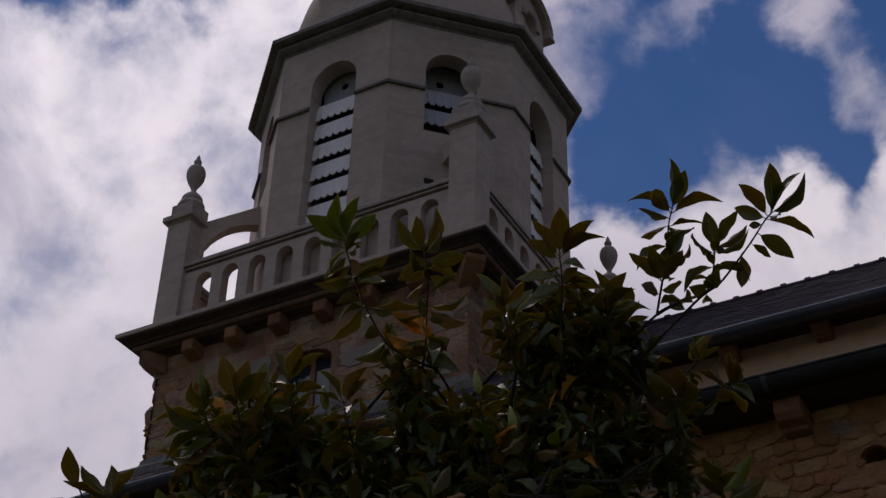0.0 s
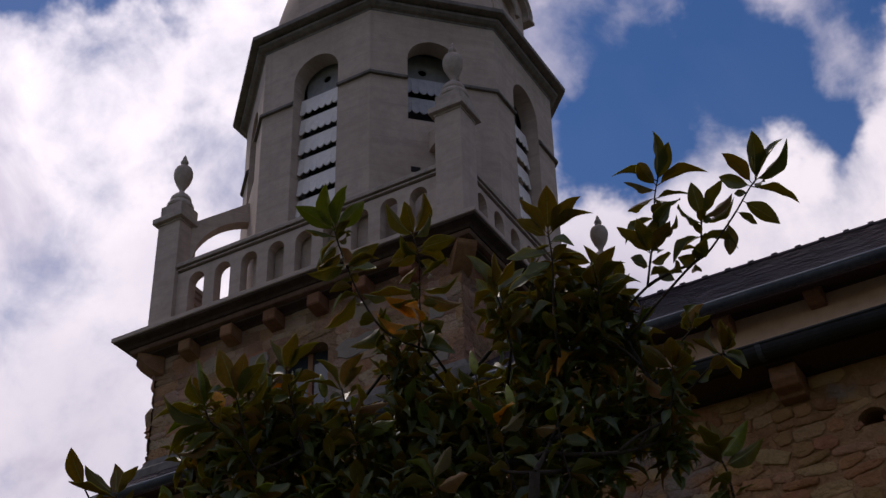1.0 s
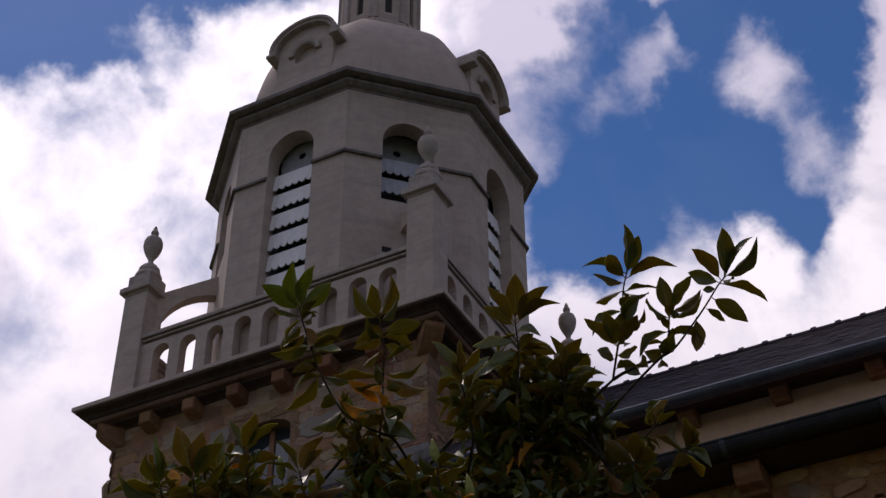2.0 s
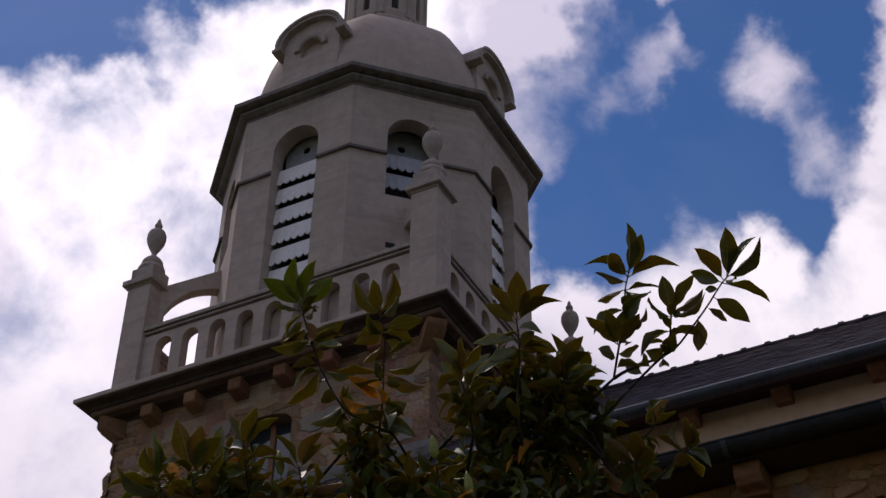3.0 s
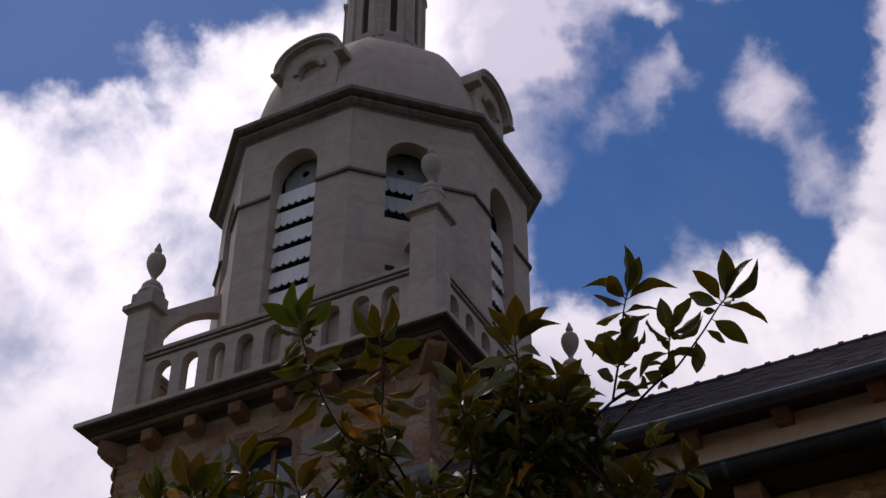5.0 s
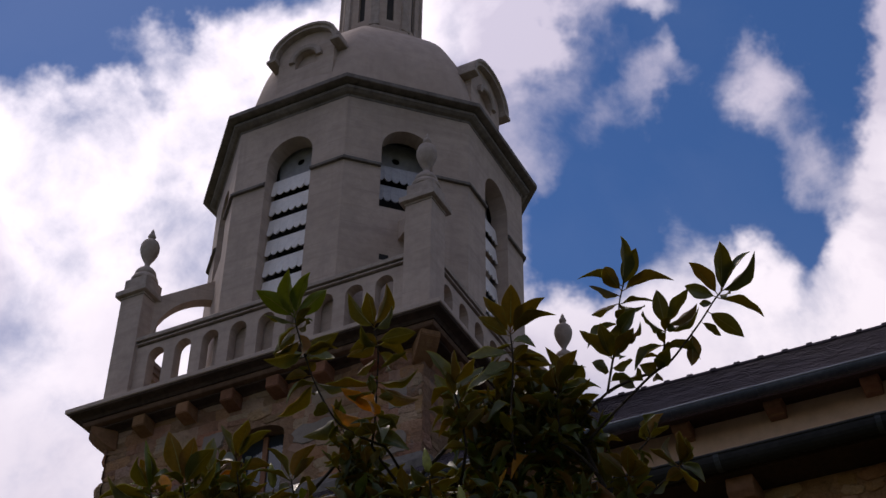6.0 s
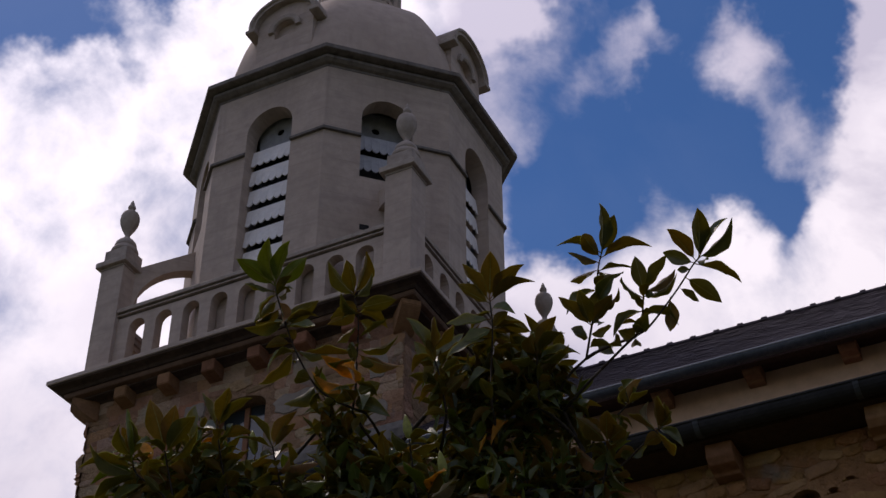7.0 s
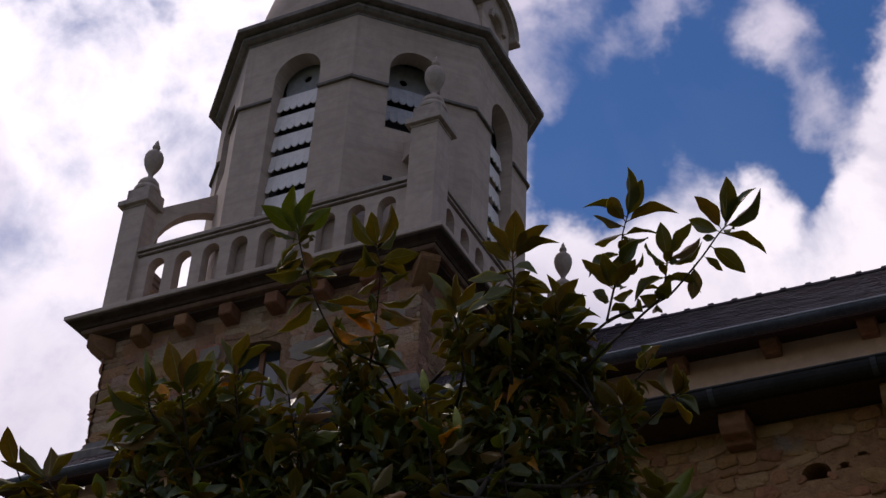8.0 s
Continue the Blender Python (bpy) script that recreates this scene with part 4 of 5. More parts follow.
# boughs into the masses of foliage
for x, y, z, r, count in LOW_CLUMPS + CLUMPS:
    centre = Vector((x, y, z)) - ROOT
    start = min(hubs, key=lambda h: (h - centre).length + (0.5 if h.z > centre.z - 0.15 else 0))
    pts = curve(start, centre, 0.02)
    bm = bmesh.new()
    limb(bm, pts, 0.011, 0.005, 6)
    part("bough", bm, BARK, magnolia)
    hubs += pts[2:]


def shoot(stem, leaves, filling=9):
    """A leading shoot through the stem's points, foot first, on a bough of its own. Leaves: place along the stem, compass
    heading and rise of the blade in degrees, length, width, roll (0: the underside looks to the path), kind (1 young, 2 yellowed)."""
    pts = [Vector(p) - ROOT for p in stem]
    start = min(hubs, key=lambda h: (h - pts[0]).length + (0.5 if h.z > pts[0].z - 0.1 else 0))
    bm = bmesh.new()
    limb(bm, curve(start, pts[0], 0.0, 5), 0.0075, 0.0055, 6)
    part("bough", bm, BARK, magnolia)
    fine = []
    for i in range(len(pts) - 1):
        p0, p1, p2, p3 = pts[max(i - 1, 0)], pts[i], pts[i + 1], pts[min(i + 2, len(pts) - 1)]
        for k in range(4):
            t = k / 4
            fine.append(0.5 * (2 * p1 + (p2 - p0) * t + (2 * p0 - 5 * p1 + 4 * p2 - p3) * t * t + (3 * p1 - p0 - 3 * p2 + p3) * t ** 3))
    fine.append(pts[-1])
    bm = bmesh.new()
    limb(bm, fine, 0.0055, 0.003, 6)
    part("branch", bm, TWIG, magnolia)
    hubs.extend(fine[:3])
    steps = [(b - a).length for a, b in zip(fine, fine[1:])]
    for at, heading, rise, long, wide, roll, kind in leaves:
        left, i = at * sum(steps), 0
        while i < len(steps) - 1 and left > steps[i]:
            left -= steps[i]
            i += 1
        base = fine[i].lerp(fine[i + 1], min(1.0, left / steps[i]))
        h, e = radians(heading), radians(rise)
        way = Vector((math.sin(h) * math.cos(e), math.cos(h) * math.cos(e), math.sin(e)))
        face = -(PATHWARDS - way * way.dot(PATHWARDS)).normalized()
        face = Matrix.Rotation(radians(roll), 3, way) @ face
        put_leaf(base, way, face, long * 1.02, wide * 0.99, kind * 4 + rng.randrange(3))
    for k in range(filling):  # smaller leaves on the shoot's lower half
        i = rng.randrange(int(len(steps) * 0.95))
        whorl(fine[i], (fine[i + 1] - fine[i]).normalized() + jitter(0.6), 1, rng.uniform(0.45, 0.85), 85)


shoot([(9.73, -13.94, 5.02), (9.76, -13.93, 5.18), (9.79, -13.92, 5.32), (9.80, -13.92, 5.45), (9.82, -13.91, 5.55)], [
    (1.0, 145, 50, 0.205, 0.082, -50, 0), (0.99, 126, 47, 0.17, 0.072, 0, 0), (0.95, -171, 9, 0.17, 0.068, 11, 0), (1.0, -135, 20, 0.184, 0.074, -69, 0),
    (0.95, 82, 22, 0.205, 0.082, 58, 0), (0.89, -159, -5, 0.172, 0.069, 76, 0), (0.82, -144, -31, 0.171, 0.069, 110, 0), (0.82, 95, -7, 0.157, 0.063, 77, 0),
    (0.79, 104, -33, 0.155, 0.062, -58, 0), (0.64, -132, -29, 0.17, 0.068, 254, 0), (0.53, 139, 0, 0.164, 0.066, 157, 0), (0.46, 108, -13, 0.157, 0.063, -71, 0),
    (0.31, 104, 76, 0.163, 0.065, 23, 0), (0.3, 125, 14, 0.164, 0.065, 32, 0), (0.29, 177, 23, 0.17, 0.068, -28, 0), (0.3, -142, 27, 0.175, 0.07, -44, 0),
    (0.21, 28, 43, 0.142, 0.057, 235, 0), (0.18, -73, 42, 0.143, 0.057, -28, 0), (0.1, 117, -19, 0.158, 0.063, 55, 0)], 3)
shoot([(9.91, -13.84, 5.13), (9.94, -13.83, 5.20), (9.95, -13.82, 5.29), (9.96, -13.82, 5.36)], [
    (0.97, -179, 65, 0.162, 0.066, 0, 0), (1.0, 104, 39, 0.174, 0.069, 42, 0), (0.85, -162, -5, 0.175, 0.07, 74, 0), (0.95, 112, -34, 0.072, 0.033, 180, 0),
    (0.95, 61, 33, 0.172, 0.069, -61, 0), (0.88, 89, 1, 0.158, 0.063, 255, 0), (0.61, 175, -2, 0.09, 0.036, -25, 0), (0.59, -137, -32, 0.172, 0.069, 252, 0),
    (0.61, 74, -15, 0.157, 0.063, 54, 0), (0.08, 142, -2, 0.123, 0.06, 180, 0), (0.0, -166, -16, 0.084, 0.064, 180, 0), (0.0, 154, -74, 0.086, 0.041, 0, 0)], 3)
shoot([(9.78, -13.91, 4.97), (9.90, -13.87, 5.10), (9.97, -13.85, 5.15), (10.04, -13.83, 5.24), (10.11, -13.81, 5.34), (10.17, -13.79, 5.44), (10.20, -13.78, 5.48)], [
    (1.0, 150, 50, 0.205, 0.082, -27, 0), (1.0, 119, 57, 0.166, 0.067, 55, 0), (0.97, -157, 38, 0.18, 0.072, -35, 0), (0.99, 87, 26, 0.205, 0.082, -55, 0),
    (0.95, -90, 40, 0.153, 0.061, 164, 0), (0.9, -64, 28, 0.072, 0.031, 180, 0), (0.99, 116, 44, 0.205, 0.082, 108, 0), (0.95, 55, -10, 0.204, 0.082, 68, 0),
    (0.83, 41, -24, 0.176, 0.071, 16, 0), (0.97, 115, -32, 0.088, 0.035, -53, 0), (0.2, -173, -9, 0.137, 0.059, 0, 0), (0.13, -72, 55, 0.136, 0.055, 156, 0)], 3)
shoot([(9.39, -14.12, 4.78), (9.39, -14.12, 4.96), (9.40, -14.12, 5.16), (9.39, -14.12, 5.31)], [
    (1.0, 151, 51, 0.196, 0.082, 0, 0), (1.0, 103, 38, 0.197, 0.079, 45, 0), (0.98, 91, 30, 0.192, 0.077, 57, 0), (0.99, -153, 35, 0.184, 0.074, -46, 0),
    (0.96, -118, 32, 0.163, 0.065, -31, 0), (0.91, 114, -22, 0.123, 0.049, 115, 0), (0.85, 49, -16, 0.172, 0.069, -29, 0), (0.81, -110, -9, 0.183, 0.073, 235, 0),
    (0.72, -132, -40, 0.163, 0.065, 219, 0), (0.64, -106, -13, 0.205, 0.082, 243, 0), (0.69, 12, 17, 0.162, 0.065, -39, 0), (0.51, -46, -5, 0.172, 0.069, 49, 0),
    (0.46, 106, -58, 0.156, 0.062, 229, 0)], 20)
shoot([(9.55, -14.02, 4.79), (9.55, -14.03, 4.95), (9.55, -14.02, 5.05)], [
    (1.0, 125, 47, 0.168, 0.067, 23, 0), (1.0, 165, 80, 0.16, 0.064, -40, 0), (0.98, -97, 44, 0.158, 0.063, -23, 0), (0.97, 119, 22, 0.166, 0.066, 40, 0),
    (0.94, 176, 8, 0.173, 0.069, 38, 0), (0.87, 80, 20, 0.166, 0.067, 114, 0), (0.79, 103, -4, 0.162, 0.065, 247, 0), (0.76, 7, 10, 0.152, 0.061, 131, 0),
    (0.71, -164, -21, 0.157, 0.063, -51, 0), (0.66, -82, 3, 0.165, 0.066, 120, 0)], 20)
shoot([(8.92, -14.30, 4.79), (8.80, -14.34, 4.86), (8.72, -14.37, 4.94), (8.63, -14.39, 5.12), (8.58, -14.41, 5.27), (8.54, -14.42, 5.40), (8.52, -14.42, 5.48)], [
    (0.99, -180, 47, 0.201, 0.08, 41, 1), (1.0, 135, 49, 0.195, 0.078, 54, 1), (0.99, -143, 28, 0.192, 0.077, 0, 1), (0.98, 95, 33, 0.178, 0.072, 0, 1),
    (0.94, -160, -4, 0.158, 0.063, 103, 0), (0.91, 111, -18, 0.113, 0.045, -51, 0), (0.89, -73, -8, 0.175, 0.07, 27, 0), (0.89, 75, -67, 0.163, 0.065, 28, 0),
    (0.83, -70, 9, 0.177, 0.071, 114, 0), (0.75, -123, -31, 0.157, 0.063, 139, 0), (0.74, 47, 44, 0.157, 0.071, 0, 0), (0.72, 94, -27, 0.171, 0.068, 112, 0),
    (0.56, -78, -37, 0.205, 0.082, 121, 0), (0.55, 23, 13, 0.161, 0.065, -69, 0), (0.35, -172, -19, 0.122, 0.064, 0, 0), (0.3, -54, 2, 0.178, 0.071, 45, 0)], 20)
shoot([(8.86, -14.30, 4.81), (8.87, -14.30, 4.91), (8.87, -14.30, 5.08), (8.87, -14.30, 5.25), (8.85, -14.31, 5.39)], [
    (0.99, 159, 20, 0.167, 0.067, 44, 0), (1.0, 113, 43, 0.184, 0.074, -29, 0), (0.99, -130, 42, 0.166, 0.067, 38, 0), (0.97, 117, 3, 0.17, 0.068, -51, 0),
    (0.87, 72, 11, 0.167, 0.067, 7, 0), (0.85, -66, 12, 0.173, 0.071, 0, 0), (0.82, -176, -14, 0.135, 0.054, 128, 0), (0.78, 0, 4, 0.168, 0.067, 129, 0),
    (0.84, 17, 22, 0.163, 0.065, 55, 0), (0.72, -151, -46, 0.157, 0.063, 112, 0), (0.51, 64, 1, 0.166, 0.066, 245, 0), (0.48, 44, -21, 0.172, 0.069, -42, 0),
    (0.49, -114, -4, 0.205, 0.082, -72, 0), (0.46, -156, -43, 0.157, 0.063, 109, 0), (0.25, -139, 24, 0.17, 0.068, -36, 2), (0.23, 152, 2, 0.161, 0.065, -53, 2),
    (0.19, -120, 4, 0.176, 0.07, 59, 2), (0.13, 34, 41, 0.159, 0.068, 0, 0), (0.09, -176, -12, 0.165, 0.066, 27, 0), (0.07, 103, -27, 0.168, 0.067, 138, 0)], 20)
shoot([(9.25, -14.24, 4.73), (9.22, -14.24, 4.91), (9.19, -14.25, 5.02)], [
    (1.0, -167, 43, 0.172, 0.069, 235, 0), (1.0, 156, 21, 0.17, 0.068, -60, 0), (1.0, 125, 19, 0.169, 0.068, 238, 0), (0.98, -66, 18, 0.138, 0.055, -67, 0),
    (0.93, 60, 40, 0.163, 0.065, 124, 0), (0.79, -159, -53, 0.153, 0.061, -45, 0), (0.72, 10, 16, 0.154, 0.061, -41, 0), (0.55, -161, -58, 0.149, 0.06, 123, 0),
    (0.55, 14, 9, 0.171, 0.068, 239, 0)], 20)
shoot([(8.29, -14.57, 4.31), (8.20, -14.60, 4.46), (8.09, -14.63, 4.56), (8.06, -14.64, 4.65)], [
    (0.92, 173, 52, 0.205, 0.082, -56, 1), (0.77, -127, 12, 0.205, 0.082, 72, 0), (0.84, -129, 15, 0.196, 0.078, -54, 0), (0.79, -103, 12, 0.176, 0.07, -56, 1),
    (0.97, 140, 27, 0.173, 0.069, -48, 0), (0.97, -177, 21, 0.162, 0.065, 60, 0), (0.73, -108, -12, 0.205, 0.082, -71, 0), (0.6, -92, -31, 0.205, 0.082, 74, 0),
    (0.64, -98, -25, 0.205, 0.082, 242, 0), (0.48, 0, -1, 0.164, 0.066, 122, 0)], 20)
shoot([(8.26, -14.54, 4.31), (8.21, -14.56, 4.51), (8.16, -14.57, 4.69)], [
    (0.97, 176, 51, 0.205, 0.082, 38, 0), (0.98, 127, 51, 0.177, 0.071, 35, 0), (0.93, 106, 43, 0.194, 0.077, 28, 0), (0.93, 175, 3, 0.162, 0.065, -44, 0),
    (0.79, 90, 32, 0.174, 0.07, 252, 0), (0.59, -87, 25, 0.179, 0.071, 50, 0), (0.49, 42, 44, 0.151, 0.061, 234, 0), (0.32, -170, -35, 0.144, 0.058, 127, 0),
    (0.19, 29, 28, 0.153, 0.061, 51, 0)], 20)
shoot([(8.42, -14.45, 4.42), (8.37, -14.47, 4.63), (8.34, -14.48, 4.80)], [
    (0.97, -124, 58, 0.167, 0.067, -57, 0), (0.99, 129, 23, 0.173, 0.069, 51, 0), (0.97, 96, 37, 0.176, 0.07, 59, 0), (0.93, -80, 33, 0.15, 0.06, 237, 0),
    (0.75, 123, -3, 0.171, 0.069, 112, 0), (0.68, -167, -43, 0.122, 0.049, 223, 0), (0.47, 11, 14, 0.16, 0.064, 120, 0), (0.34, -66, 7, 0.181, 0.072, -54, 0)], 20)
shoot([(8.65, -14.41, 4.40), (8.61, -14.42, 4.53), (8.58, -14.43, 4.66)], [
    (1.0, -123, 62, 0.164, 0.066, -57, 0), (1.0, 66, 73, 0.157, 0.063, 47, 0), (0.98, -155, 4, 0.161, 0.064, -71, 0), (0.98, 41, 51, 0.156, 0.062, 63, 0),
    (0.88, -66, 11, 0.175, 0.07, 249, 0), (0.6, -167, -49, 0.153, 0.061, 121, 0), (0.58, 82, 5, 0.168, 0.067, -65, 0), (0.38, 0, 6, 0.15, 0.063, 0, 0),
    (0.24, 58, 9, 0.163, 0.065, -42, 1), (0.53, 120, 1, 0.176, 0.07, -76, 0)], 20)
shoot([(9.69, -13.95, 4.43), (9.82, -13.91, 4.51), (9.91, -13.89, 4.59), (9.98, -13.87, 4.66)], [
    (1.0, 165, 9, 0.174, 0.069, -56, 0), (1.0, 144, 7, 0.166, 0.067, -49, 0), (0.98, -89, 37, 0.153, 0.061, -71, 0), (0.96, -78, 60, 0.153, 0.061, 109, 0),
    (1.0, 113, -37, 0.128, 0.051, 121, 0), (0.98, -5, -10, 0.18, 0.072, 63, 0), (1.0, 133, -4, 0.134, 0.054, 111, 0), (0.63, -62, 20, 0.073, 0.039, 180, 0),
    (0.56, 25, 49, 0.136, 0.054, 231, 0)], 6)
shoot([(9.76, -13.97, 4.38), (9.79, -13.96, 4.50), (9.80, -13.96, 4.60)], [
    (1.0, 160, 5, 0.173, 0.069, -20, 0), (1.0, 132, -4, 0.161, 0.065, 0, 0), (0.98, -167, 10, 0.175, 0.07, 37, 0), (0.89, 139, -69, 0.107, 0.043, 233, 0),
    (0.74, -156, -42, 0.135, 0.054, 163, 0), (0.66, 58, -76, 0.153, 0.061, 249, 0), (0.45, -78, 40, 0.154, 0.062, 51, 0), (0.23, -160, -55, 0.093, 0.037, 217, 0),
    (0.34, 16, 17, 0.175, 0.07, 53, 0), (0.17, -26, -13, 0.177, 0.071, -61, 0)], 6)
shoot([(9.75, -13.91, 4.69), (9.82, -13.89, 4.75), (9.87, -13.88, 4.80)], [
    (1.0, 171, 2, 0.172, 0.069, 63, 0), (1.0, 13, 66, 0.154, 0.061, 55, 0), (0.97, -62, 63, 0.123, 0.049, 114, 0), (1.0, 23, 58, 0.116, 0.046, 247, 0),
    (0.9, 177, -1, 0.086, 0.034, 121, 0), (1.0, 124, -12, 0.13, 0.052, 59, 0), (0.65, -156, -52, 0.094, 0.038, -35, 0)], 6)
shoot([(9.97, -13.97, 4.00), (9.96, -13.97, 4.10), (9.94, -13.98, 4.17)], [
    (0.99, -179, 8, 0.182, 0.073, -43, 0), (1.0, -23, 72, 0.154, 0.062, -30, 0), (0.98, 143, 5, 0.171, 0.069, 39, 0), (0.93, 52, 49, 0.167, 0.067, -24, 1),
    (0.79, -169, -2, 0.182, 0.073, -48, 0), (0.73, 44, 31, 0.174, 0.069, -40, 0)])
shoot([(7.96, -14.72, 4.00), (7.84, -14.76, 4.16), (7.77, -14.78, 4.26)], [
    (1.0, -118, 39, 0.173, 0.069, 63, 0), (1.0, -43, 70, 0.153, 0.072, 0, 0), (1.0, 59, 54, 0.147, 0.059, 58, 0), (0.98, -126, 11, 0.194, 0.077, -66, 0),
    (0.82, -122, 6, 0.205, 0.082, -78, 0), (0.76, -88, 15, 0.188, 0.075, -60, 0), (0.7, 113, 1, 0.189, 0.076, 57, 0), (0.61, -75, 10, 0.192, 0.077, 58, 0)])
shoot([(7.74, -14.79, 4.14), (7.68, -14.81, 4.24), (7.64, -14.82, 4.31)], [
    (0.97, -174, 48, 0.17, 0.068, 40, 0), (0.47, -109, 23, 0.178, 0.071, 65, 0)])
shoot([(9.02, -14.40, 3.96), (9.00, -14.41, 4.08), (8.98, -14.42, 4.14)], [
    (1.0, 81, 64, 0.157, 0.063, -38, 0), (0.98, -65, 64, 0.156, 0.062, -72, 1), (0.98, -54, 80, 0.154, 0.062, 256, 0), (0.88, -78, 32, 0.166, 0.066, -50, 0),
    (0.81, 114, -2, 0.173, 0.069, -52, 0)])
shoot([(8.40, -14.62, 3.97), (8.38, -14.63, 4.08), (8.36, -14.63, 4.15)], [
    (0.95, -70, 66, 0.157, 0.063, -46, 1), (0.97, 132, 4, 0.17, 0.068, 50, 1), (0.92, 176, -5, 0.158, 0.063, -51, 0), (0.9, 27, 40, 0.15, 0.06, 132, 0),
    (0.75, -75, 20, 0.174, 0.07, 242, 0)])
shoot([(9.25, -14.28, 4.11), (9.22, -14.29, 4.25), (9.20, -14.30, 4.37)], [
    (0.95, -171, 13, 0.17, 0.068, -46, 1), (0.98, 137, 7, 0.173, 0.069, 67, 2), (0.96, -53, 2, 0.098, 0.039, 127, 0), (0.86, 30, 42, 0.162, 0.065, -55, 0),
    (0.91, 133, 19, 0.172, 0.069, -54, 0), (0.72, -58, 1, 0.174, 0.07, -51, 0), (0.68, 12, 16, 0.154, 0.061, 119, 0)])
shoot([(9.46, -14.24, 4.10), (9.44, -14.25, 4.21), (9.43, -14.25, 4.35)], [
    (0.95, 167, 3, 0.17, 0.068, 57, 1), (0.98, 72, 73, 0.159, 0.064, 249, 0), (0.95, -50, 86, 0.157, 0.063, 104, 0), (0.91, 123, -8, 0.155, 0.062, -50, 0),
    (0.82, -71, 28, 0.15, 0.06, 48, 0), (0.63, 13, 16, 0.157, 0.063, 122, 0), (0.54, -58, 7, 0.159, 0.064, -55, 1)])
shoot([(9.18, -14.31, 4.21), (9.15, -14.32, 4.45), (9.13, -14.32, 4.60)], [
    (0.92, -174, -12, 0.167, 0.067, 55, 0), (0.94, 122, 4, 0.17, 0.068, 59, 0), (0.87, -75, 18, 0.168, 0.067, 243, 0), (0.86, 22, 37, 0.163, 0.065, 235, 0),
    (0.74, -162, -42, 0.148, 0.059, 51, 0), (0.68, 108, -29, 0.156, 0.062, 53, 0)])

# inner shoots that fill the crown
twigs = bmesh.new()
for clumps, young in ((CLUMPS, 0.14), (LOW_CLUMPS, 0.18)):
    for x, y, z, r, count in clumps:
        centre = Vector((x, y, z)) - ROOT
        for k in range(int(count * 1.45)):
            d = jitter(1.0)
            while d.length > 1.0:
                d = jitter(1.0)
            tip = centre + Vector((d.x * r, d.y * r * 1.4, d.z * r * 0.9))
            start = min(hubs, key=lambda h: (h - tip).length + (0.2 if h.z > tip.z else 0))
            limb(twigs, curve(start, tip, 0.02, 4), 0.004, 0.0022, 4)
            whorl(tip, d * 0.5 + Vector((0.05, -0.2, 0.7)), rng.randint(7, 10), rng.uniform(0.48, 0.80), 118, young, 0.006)
tagged(part("fine_branching", twigs, TWIG, magnolia), "thin brown inner twigs", kind="stuff")

# single leaves for the leading shoots, the rest as one mass of foliage
for m, kind in placed[:300]:
    ob = new("leaf", KINDS[kind])
    ob.parent = magnolia
    ob.matrix_basis = m
    if kind > 3:
        tagged(ob, "yellowed leaf" if kind > 7 else "young yellow-green leaf")
cache = [([v.co.copy() for v in d.vertices], [(tuple(p.vertices), p.material_index) for p in d.polygons]) for d in KINDS]
verts, faces, slots = [], [], []
for m, kind in placed[300:]:
    vs, fs = cache[kind]
    a = len(verts)
    verts += [tuple(m @ v) for v in vs]
    for f, s in fs:
        faces.append(tuple(a + i for i in f))
        slots.append(4 if kind > 7 else 3 if kind > 3 and s < 2 else s)
data = bpy.data.meshes.new("foliage")
data.from_pydata(verts, [], faces)
for s in (LEAF_TOP, LEAF_FELT, LEAF_RIB, LEAF_YOUNG, LEAF_OLD):
    data.materials.append(s)
data.polygons.foreach_set("material_index", slots)
data.shade_smooth()
ob = new("foliage", data)
ob.parent = magnolia
tagged(ob, "dense glossy magnolia foliage", kind="stuff")

# buds on a few shoots
bm = bmesh.new()
lathe(bm, [(0.0, 0.0), (0.010, 0.01), (0.016, 0.03), (0.014, 0.05), (0.006, 0.072), (0.0, 0.082)], 8)
bmesh.ops.recalc_face_normals(bm, faces=bm.faces)
bud_mesh = bpy.data.meshes.new("bud")
bm.to_mesh(bud_mesh)
bm.free()
bud_mesh.materials.append(BUD)
bud_mesh.shade_smooth()
for x, y, z in ((9.13, -14.32, 4.60), (8.52, -14.46, 4.62), (9.28, -14.32, 4.40)):
    ob = new("bud", bud_mesh)
    ob.parent = magnolia
    ob.matrix_basis = Matrix.Translation(Vector((x, y, z)) - ROOT) @ pose(0, 0, 0, 8, -6, 0) @ Matrix.Diagonal((1.2, 1.2, 1.35, 1))
    tagged(ob, "pale yellow-green flower bud")

# ---- rubble stones of the walls, proud of the mortar ----
rng = random.Random(23)


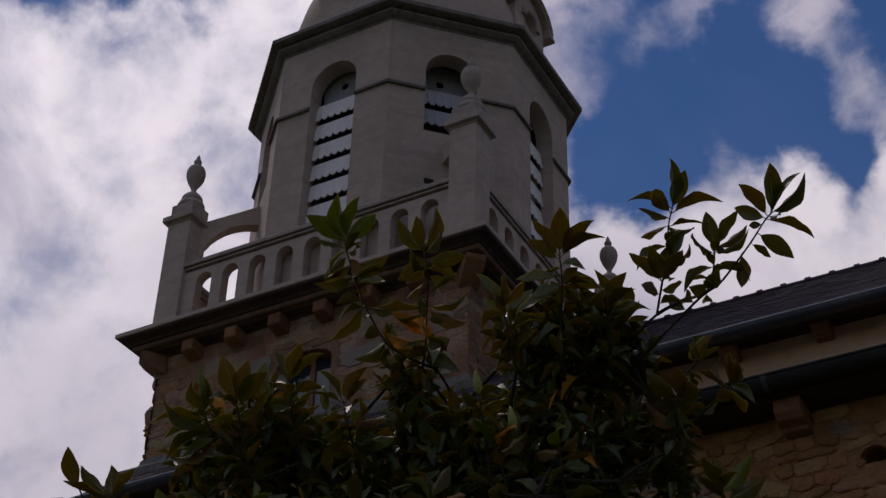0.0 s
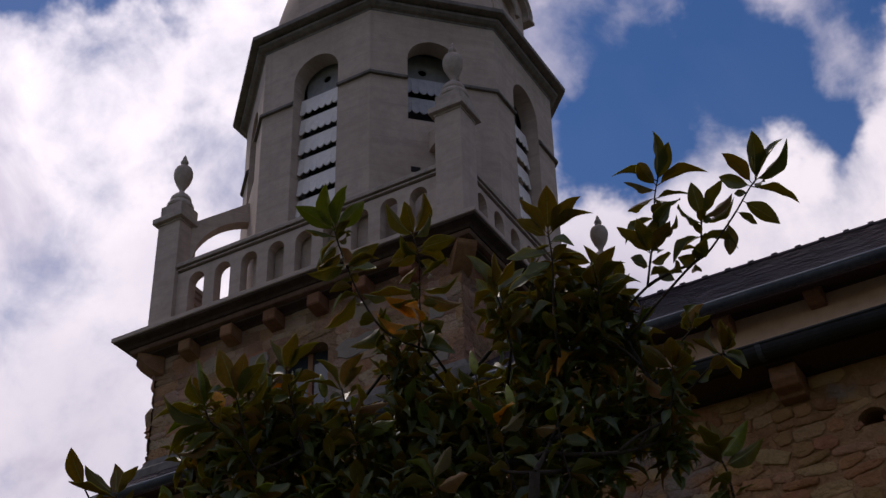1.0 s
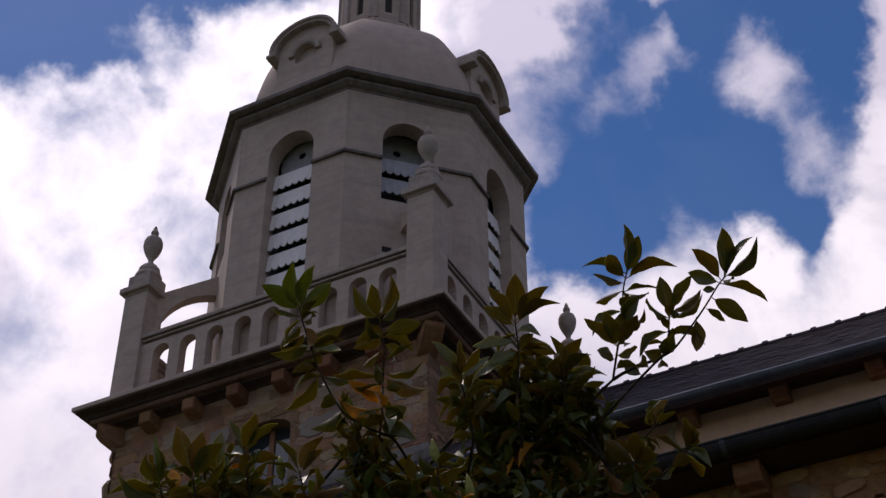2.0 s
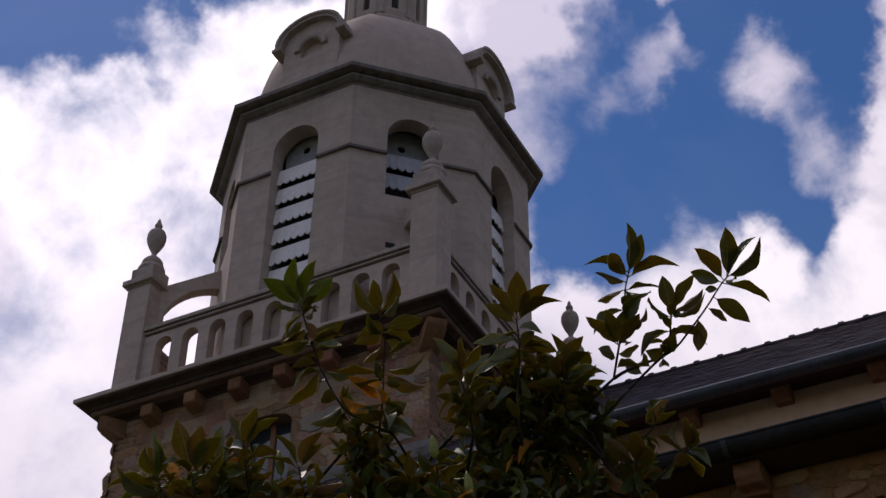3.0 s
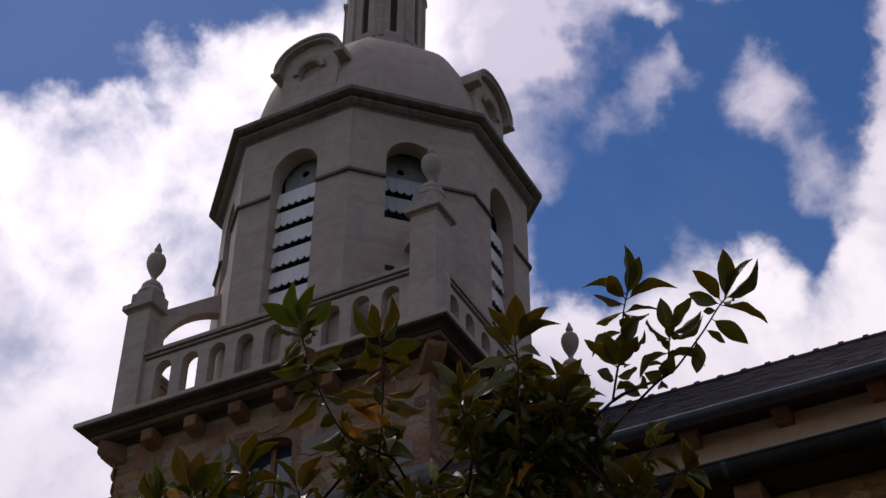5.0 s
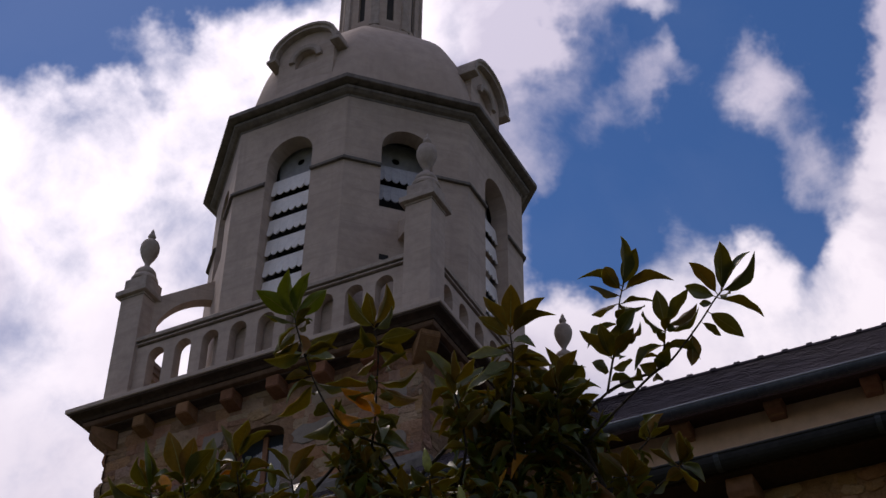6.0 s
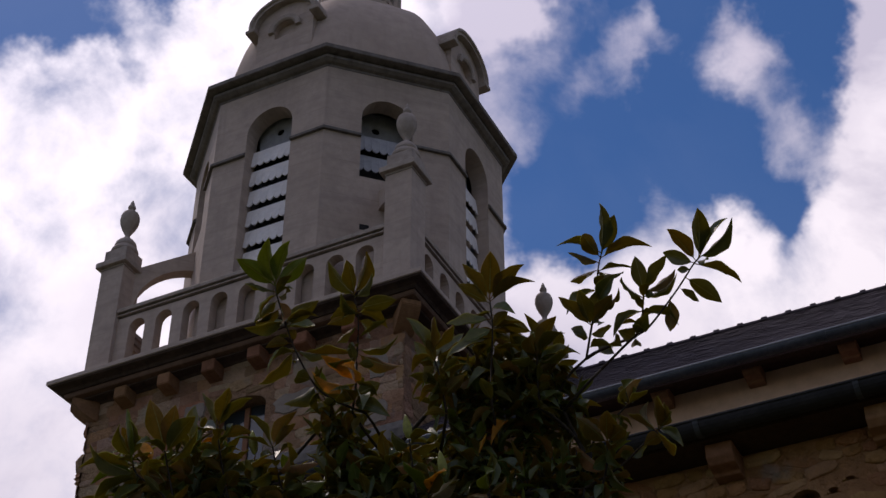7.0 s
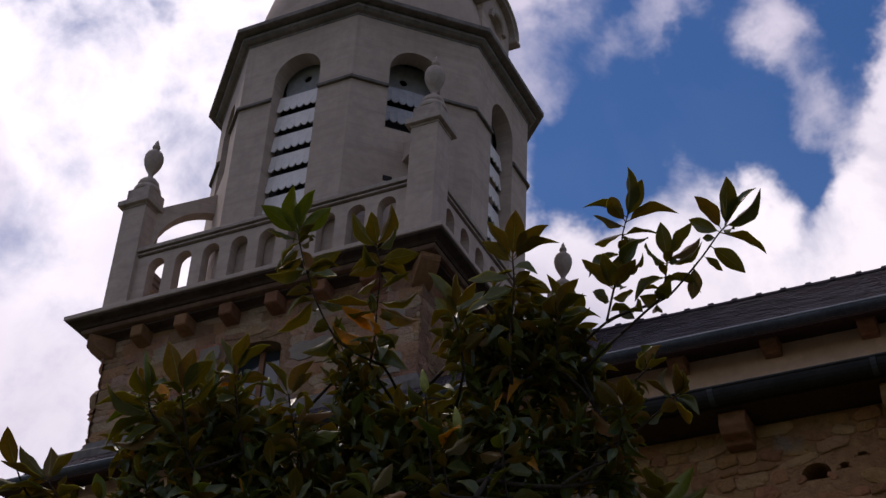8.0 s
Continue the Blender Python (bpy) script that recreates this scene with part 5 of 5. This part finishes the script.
def stone_mesh(skin):
    """An uneven, rounded stone of unit width and height that stands proud towards -y."""
    bm = bmesh.new()
    n = 9
    outer, inner = [], []
    for k in range(n):
        a = 2 * math.pi * (k + rng.uniform(-0.25, 0.25)) / n
        c, s = math.cos(a), math.sin(a)
        r = 0.5 / max(abs(c), abs(s)) * rng.uniform(0.93, 1.10)
        r = min(r, 0.68)
        outer.append((r * c, r * s))
        inner.append((r * c * 0.74, r * s * 0.72))
    back = [bm.verts.new((x, 0.02, z)) for x, z in outer]
    edge = [bm.verts.new((x, -0.55 + rng.uniform(-0.1, 0.1), z)) for x, z in outer]
    front = [bm.verts.new((x, -1.0 + rng.uniform(-0.22, 0.12), z)) for x, z in inner]
    for k in range(n):
        j = (k + 1) % n
        bm.faces.new((back[k], back[j], edge[j], edge[k]))
        bm.faces.new((edge[k], edge[j], front[j], front[k])).smooth = True
    mid = bm.verts.new((rng.uniform(-0.1, 0.1), -1.15, rng.uniform(-0.1, 0.1)))
    for k in range(n):
        bm.faces.new((front[k], front[(k + 1) % n], mid)).smooth = True
    bmesh.ops.recalc_face_normals(bm, faces=bm.faces)
    data = bpy.data.meshes.new("stone")
    bm.to_mesh(data)
    bm.free()
    data.materials.append(skin)
    return data


STONES = [stone_mesh(RUBBLE) for k in range(14)]
SHAFT_STONES = [stone_mesh(SHAFT_STONE) for k in range(14)]


def lay_stones(parent, m, x0, x1, z0, z1, keep, size=0.32, tall=0.19, deep=0.022, tilt=7, fit=1.09, bare=0.0, kinds=SHAFT_STONES):
    """Rough courses of stones on a wall that faces -y on the axes m; keep says where a stone may lie."""
    z = z0
    while z < z1 - 0.06:
        h = min(rng.uniform(0.7, 1.35) * tall, z1 - z)
        x = x0
        while x < x1 - 0.05:
            w = min(rng.uniform(0.55, 1.6) * size, x1 - x)
            split = rng.random() < 0.22 and h > 0.15
            for zz, hh in (((z, h * 0.5), (z + h * 0.5, h * 0.5)) if split else ((z, h),)):
                if rng.random() >= bare and keep(x + w / 2, zz + hh / 2, w / 2, hh / 2):
                    ob = new("stone", rng.choice(kinds))
                    ob.parent = parent
                    ob.matrix_basis = m @ pose(x + w / 2, 0, zz + hh / 2, 0, rng.uniform(-tilt, tilt) + rng.choice((0, 180)), 0) @ Matrix.Diagonal((w * fit, rng.uniform(0.008, deep), hh * fit, 1))
            x += w
        z += h


lay_stones(shaft_walls[3], turned(270) @ pose(0, -WALL, 0), 2.25, WALL + 0.03, 11.0, 14.60, lambda x, z, w, h: True, size=0.36, tall=0.24, deep=0.13, tilt=6)
lay_stones(shaft_walls[0], turned(0) @ pose(0, -WALL, 0), -WALL - 0.02, -1.3, 11.0, 12.45, lambda x, z, w, h: True)
lay_stones(shaft_walls[0], turned(0) @ pose(0, -WALL, 0), -WALL + 0.01, WALL - 0.01, 12.45, 14.64, lambda x, z, w, h: not (abs(x) < 0.52 + w and z < 14.0 + h))
lay_stones(shaft_walls[1], turned(90) @ pose(0, -WALL, 0), -WALL + 0.01, 1.0, 12.45, 14.64, lambda x, z, w, h: z - h > 14.80 + 0.76 * x)
aisle_wall = next(o for o in aisle.children if o.name.startswith("wall"))
lay_stones(aisle_wall, pose(0, -AISLE, 0), 5.6, 11.3, 6.75, 8.09, lambda x, z, w, h: all(abs(x - hx) > hw + w * 0.62 or abs(z - (z0 + z1) / 2 - 0.03) > 0.085 + h * 0.7 for hx, hw, z0, z1, up_ in HOLES), size=0.23, tall=0.11, deep=0.036, tilt=18, fit=0.93, bare=0.10, kinds=STONES)
# corner stones that round the putlog holes
for hx, hw, z0, z1, up_ in HOLES:
    for sx in (-1, 1):
        ob = new("stone", STONES[3])
        ob.parent = aisle_wall
        ob.matrix_basis = pose(hx + sx * hw * 1.0, -AISLE, z0 + 0.01, 0, sx * 38, 0) @ Matrix.Diagonal((hw * 0.7, 0.016, hw * 0.42, 1))


# grey cement repairs on the front of the shaft
for x, z, w, h in ((1.02, 13.62, 0.80, 0.36), (-0.78, 13.92, 0.40, 0.32), (2.42, 13.85, 0.34, 0.50), (2.35, 13.05, 0.50, 0.40)):
    bm = bmesh.new()
    rim = []
    for k in range(22):
        a = 2 * math.pi * k / 22
        r = rng.uniform(0.80, 1.08) / max(abs(math.cos(a)), abs(math.sin(a))) ** 0.8
        rim.append((x + w / 2 * r * math.cos(a), z + h / 2 * r * math.sin(a)))
    back = [bm.verts.new((px, -WALL + 0.01, pz)) for px, pz in rim]
    front = [bm.verts.new((x + (px - x) * 0.94, -WALL - 0.027, z + (pz - z) * 0.92)) for px, pz in rim]
    for k in range(22):
        bm.faces.new((back[k], back[(k + 1) % 22], front[(k + 1) % 22], front[k]))
    bm.faces.new(front)
    bmesh.ops.recalc_face_normals(bm, faces=bm.faces)
    part("cement_patch", bm, CEMENT, shaft_walls[0], "grey cement repair")
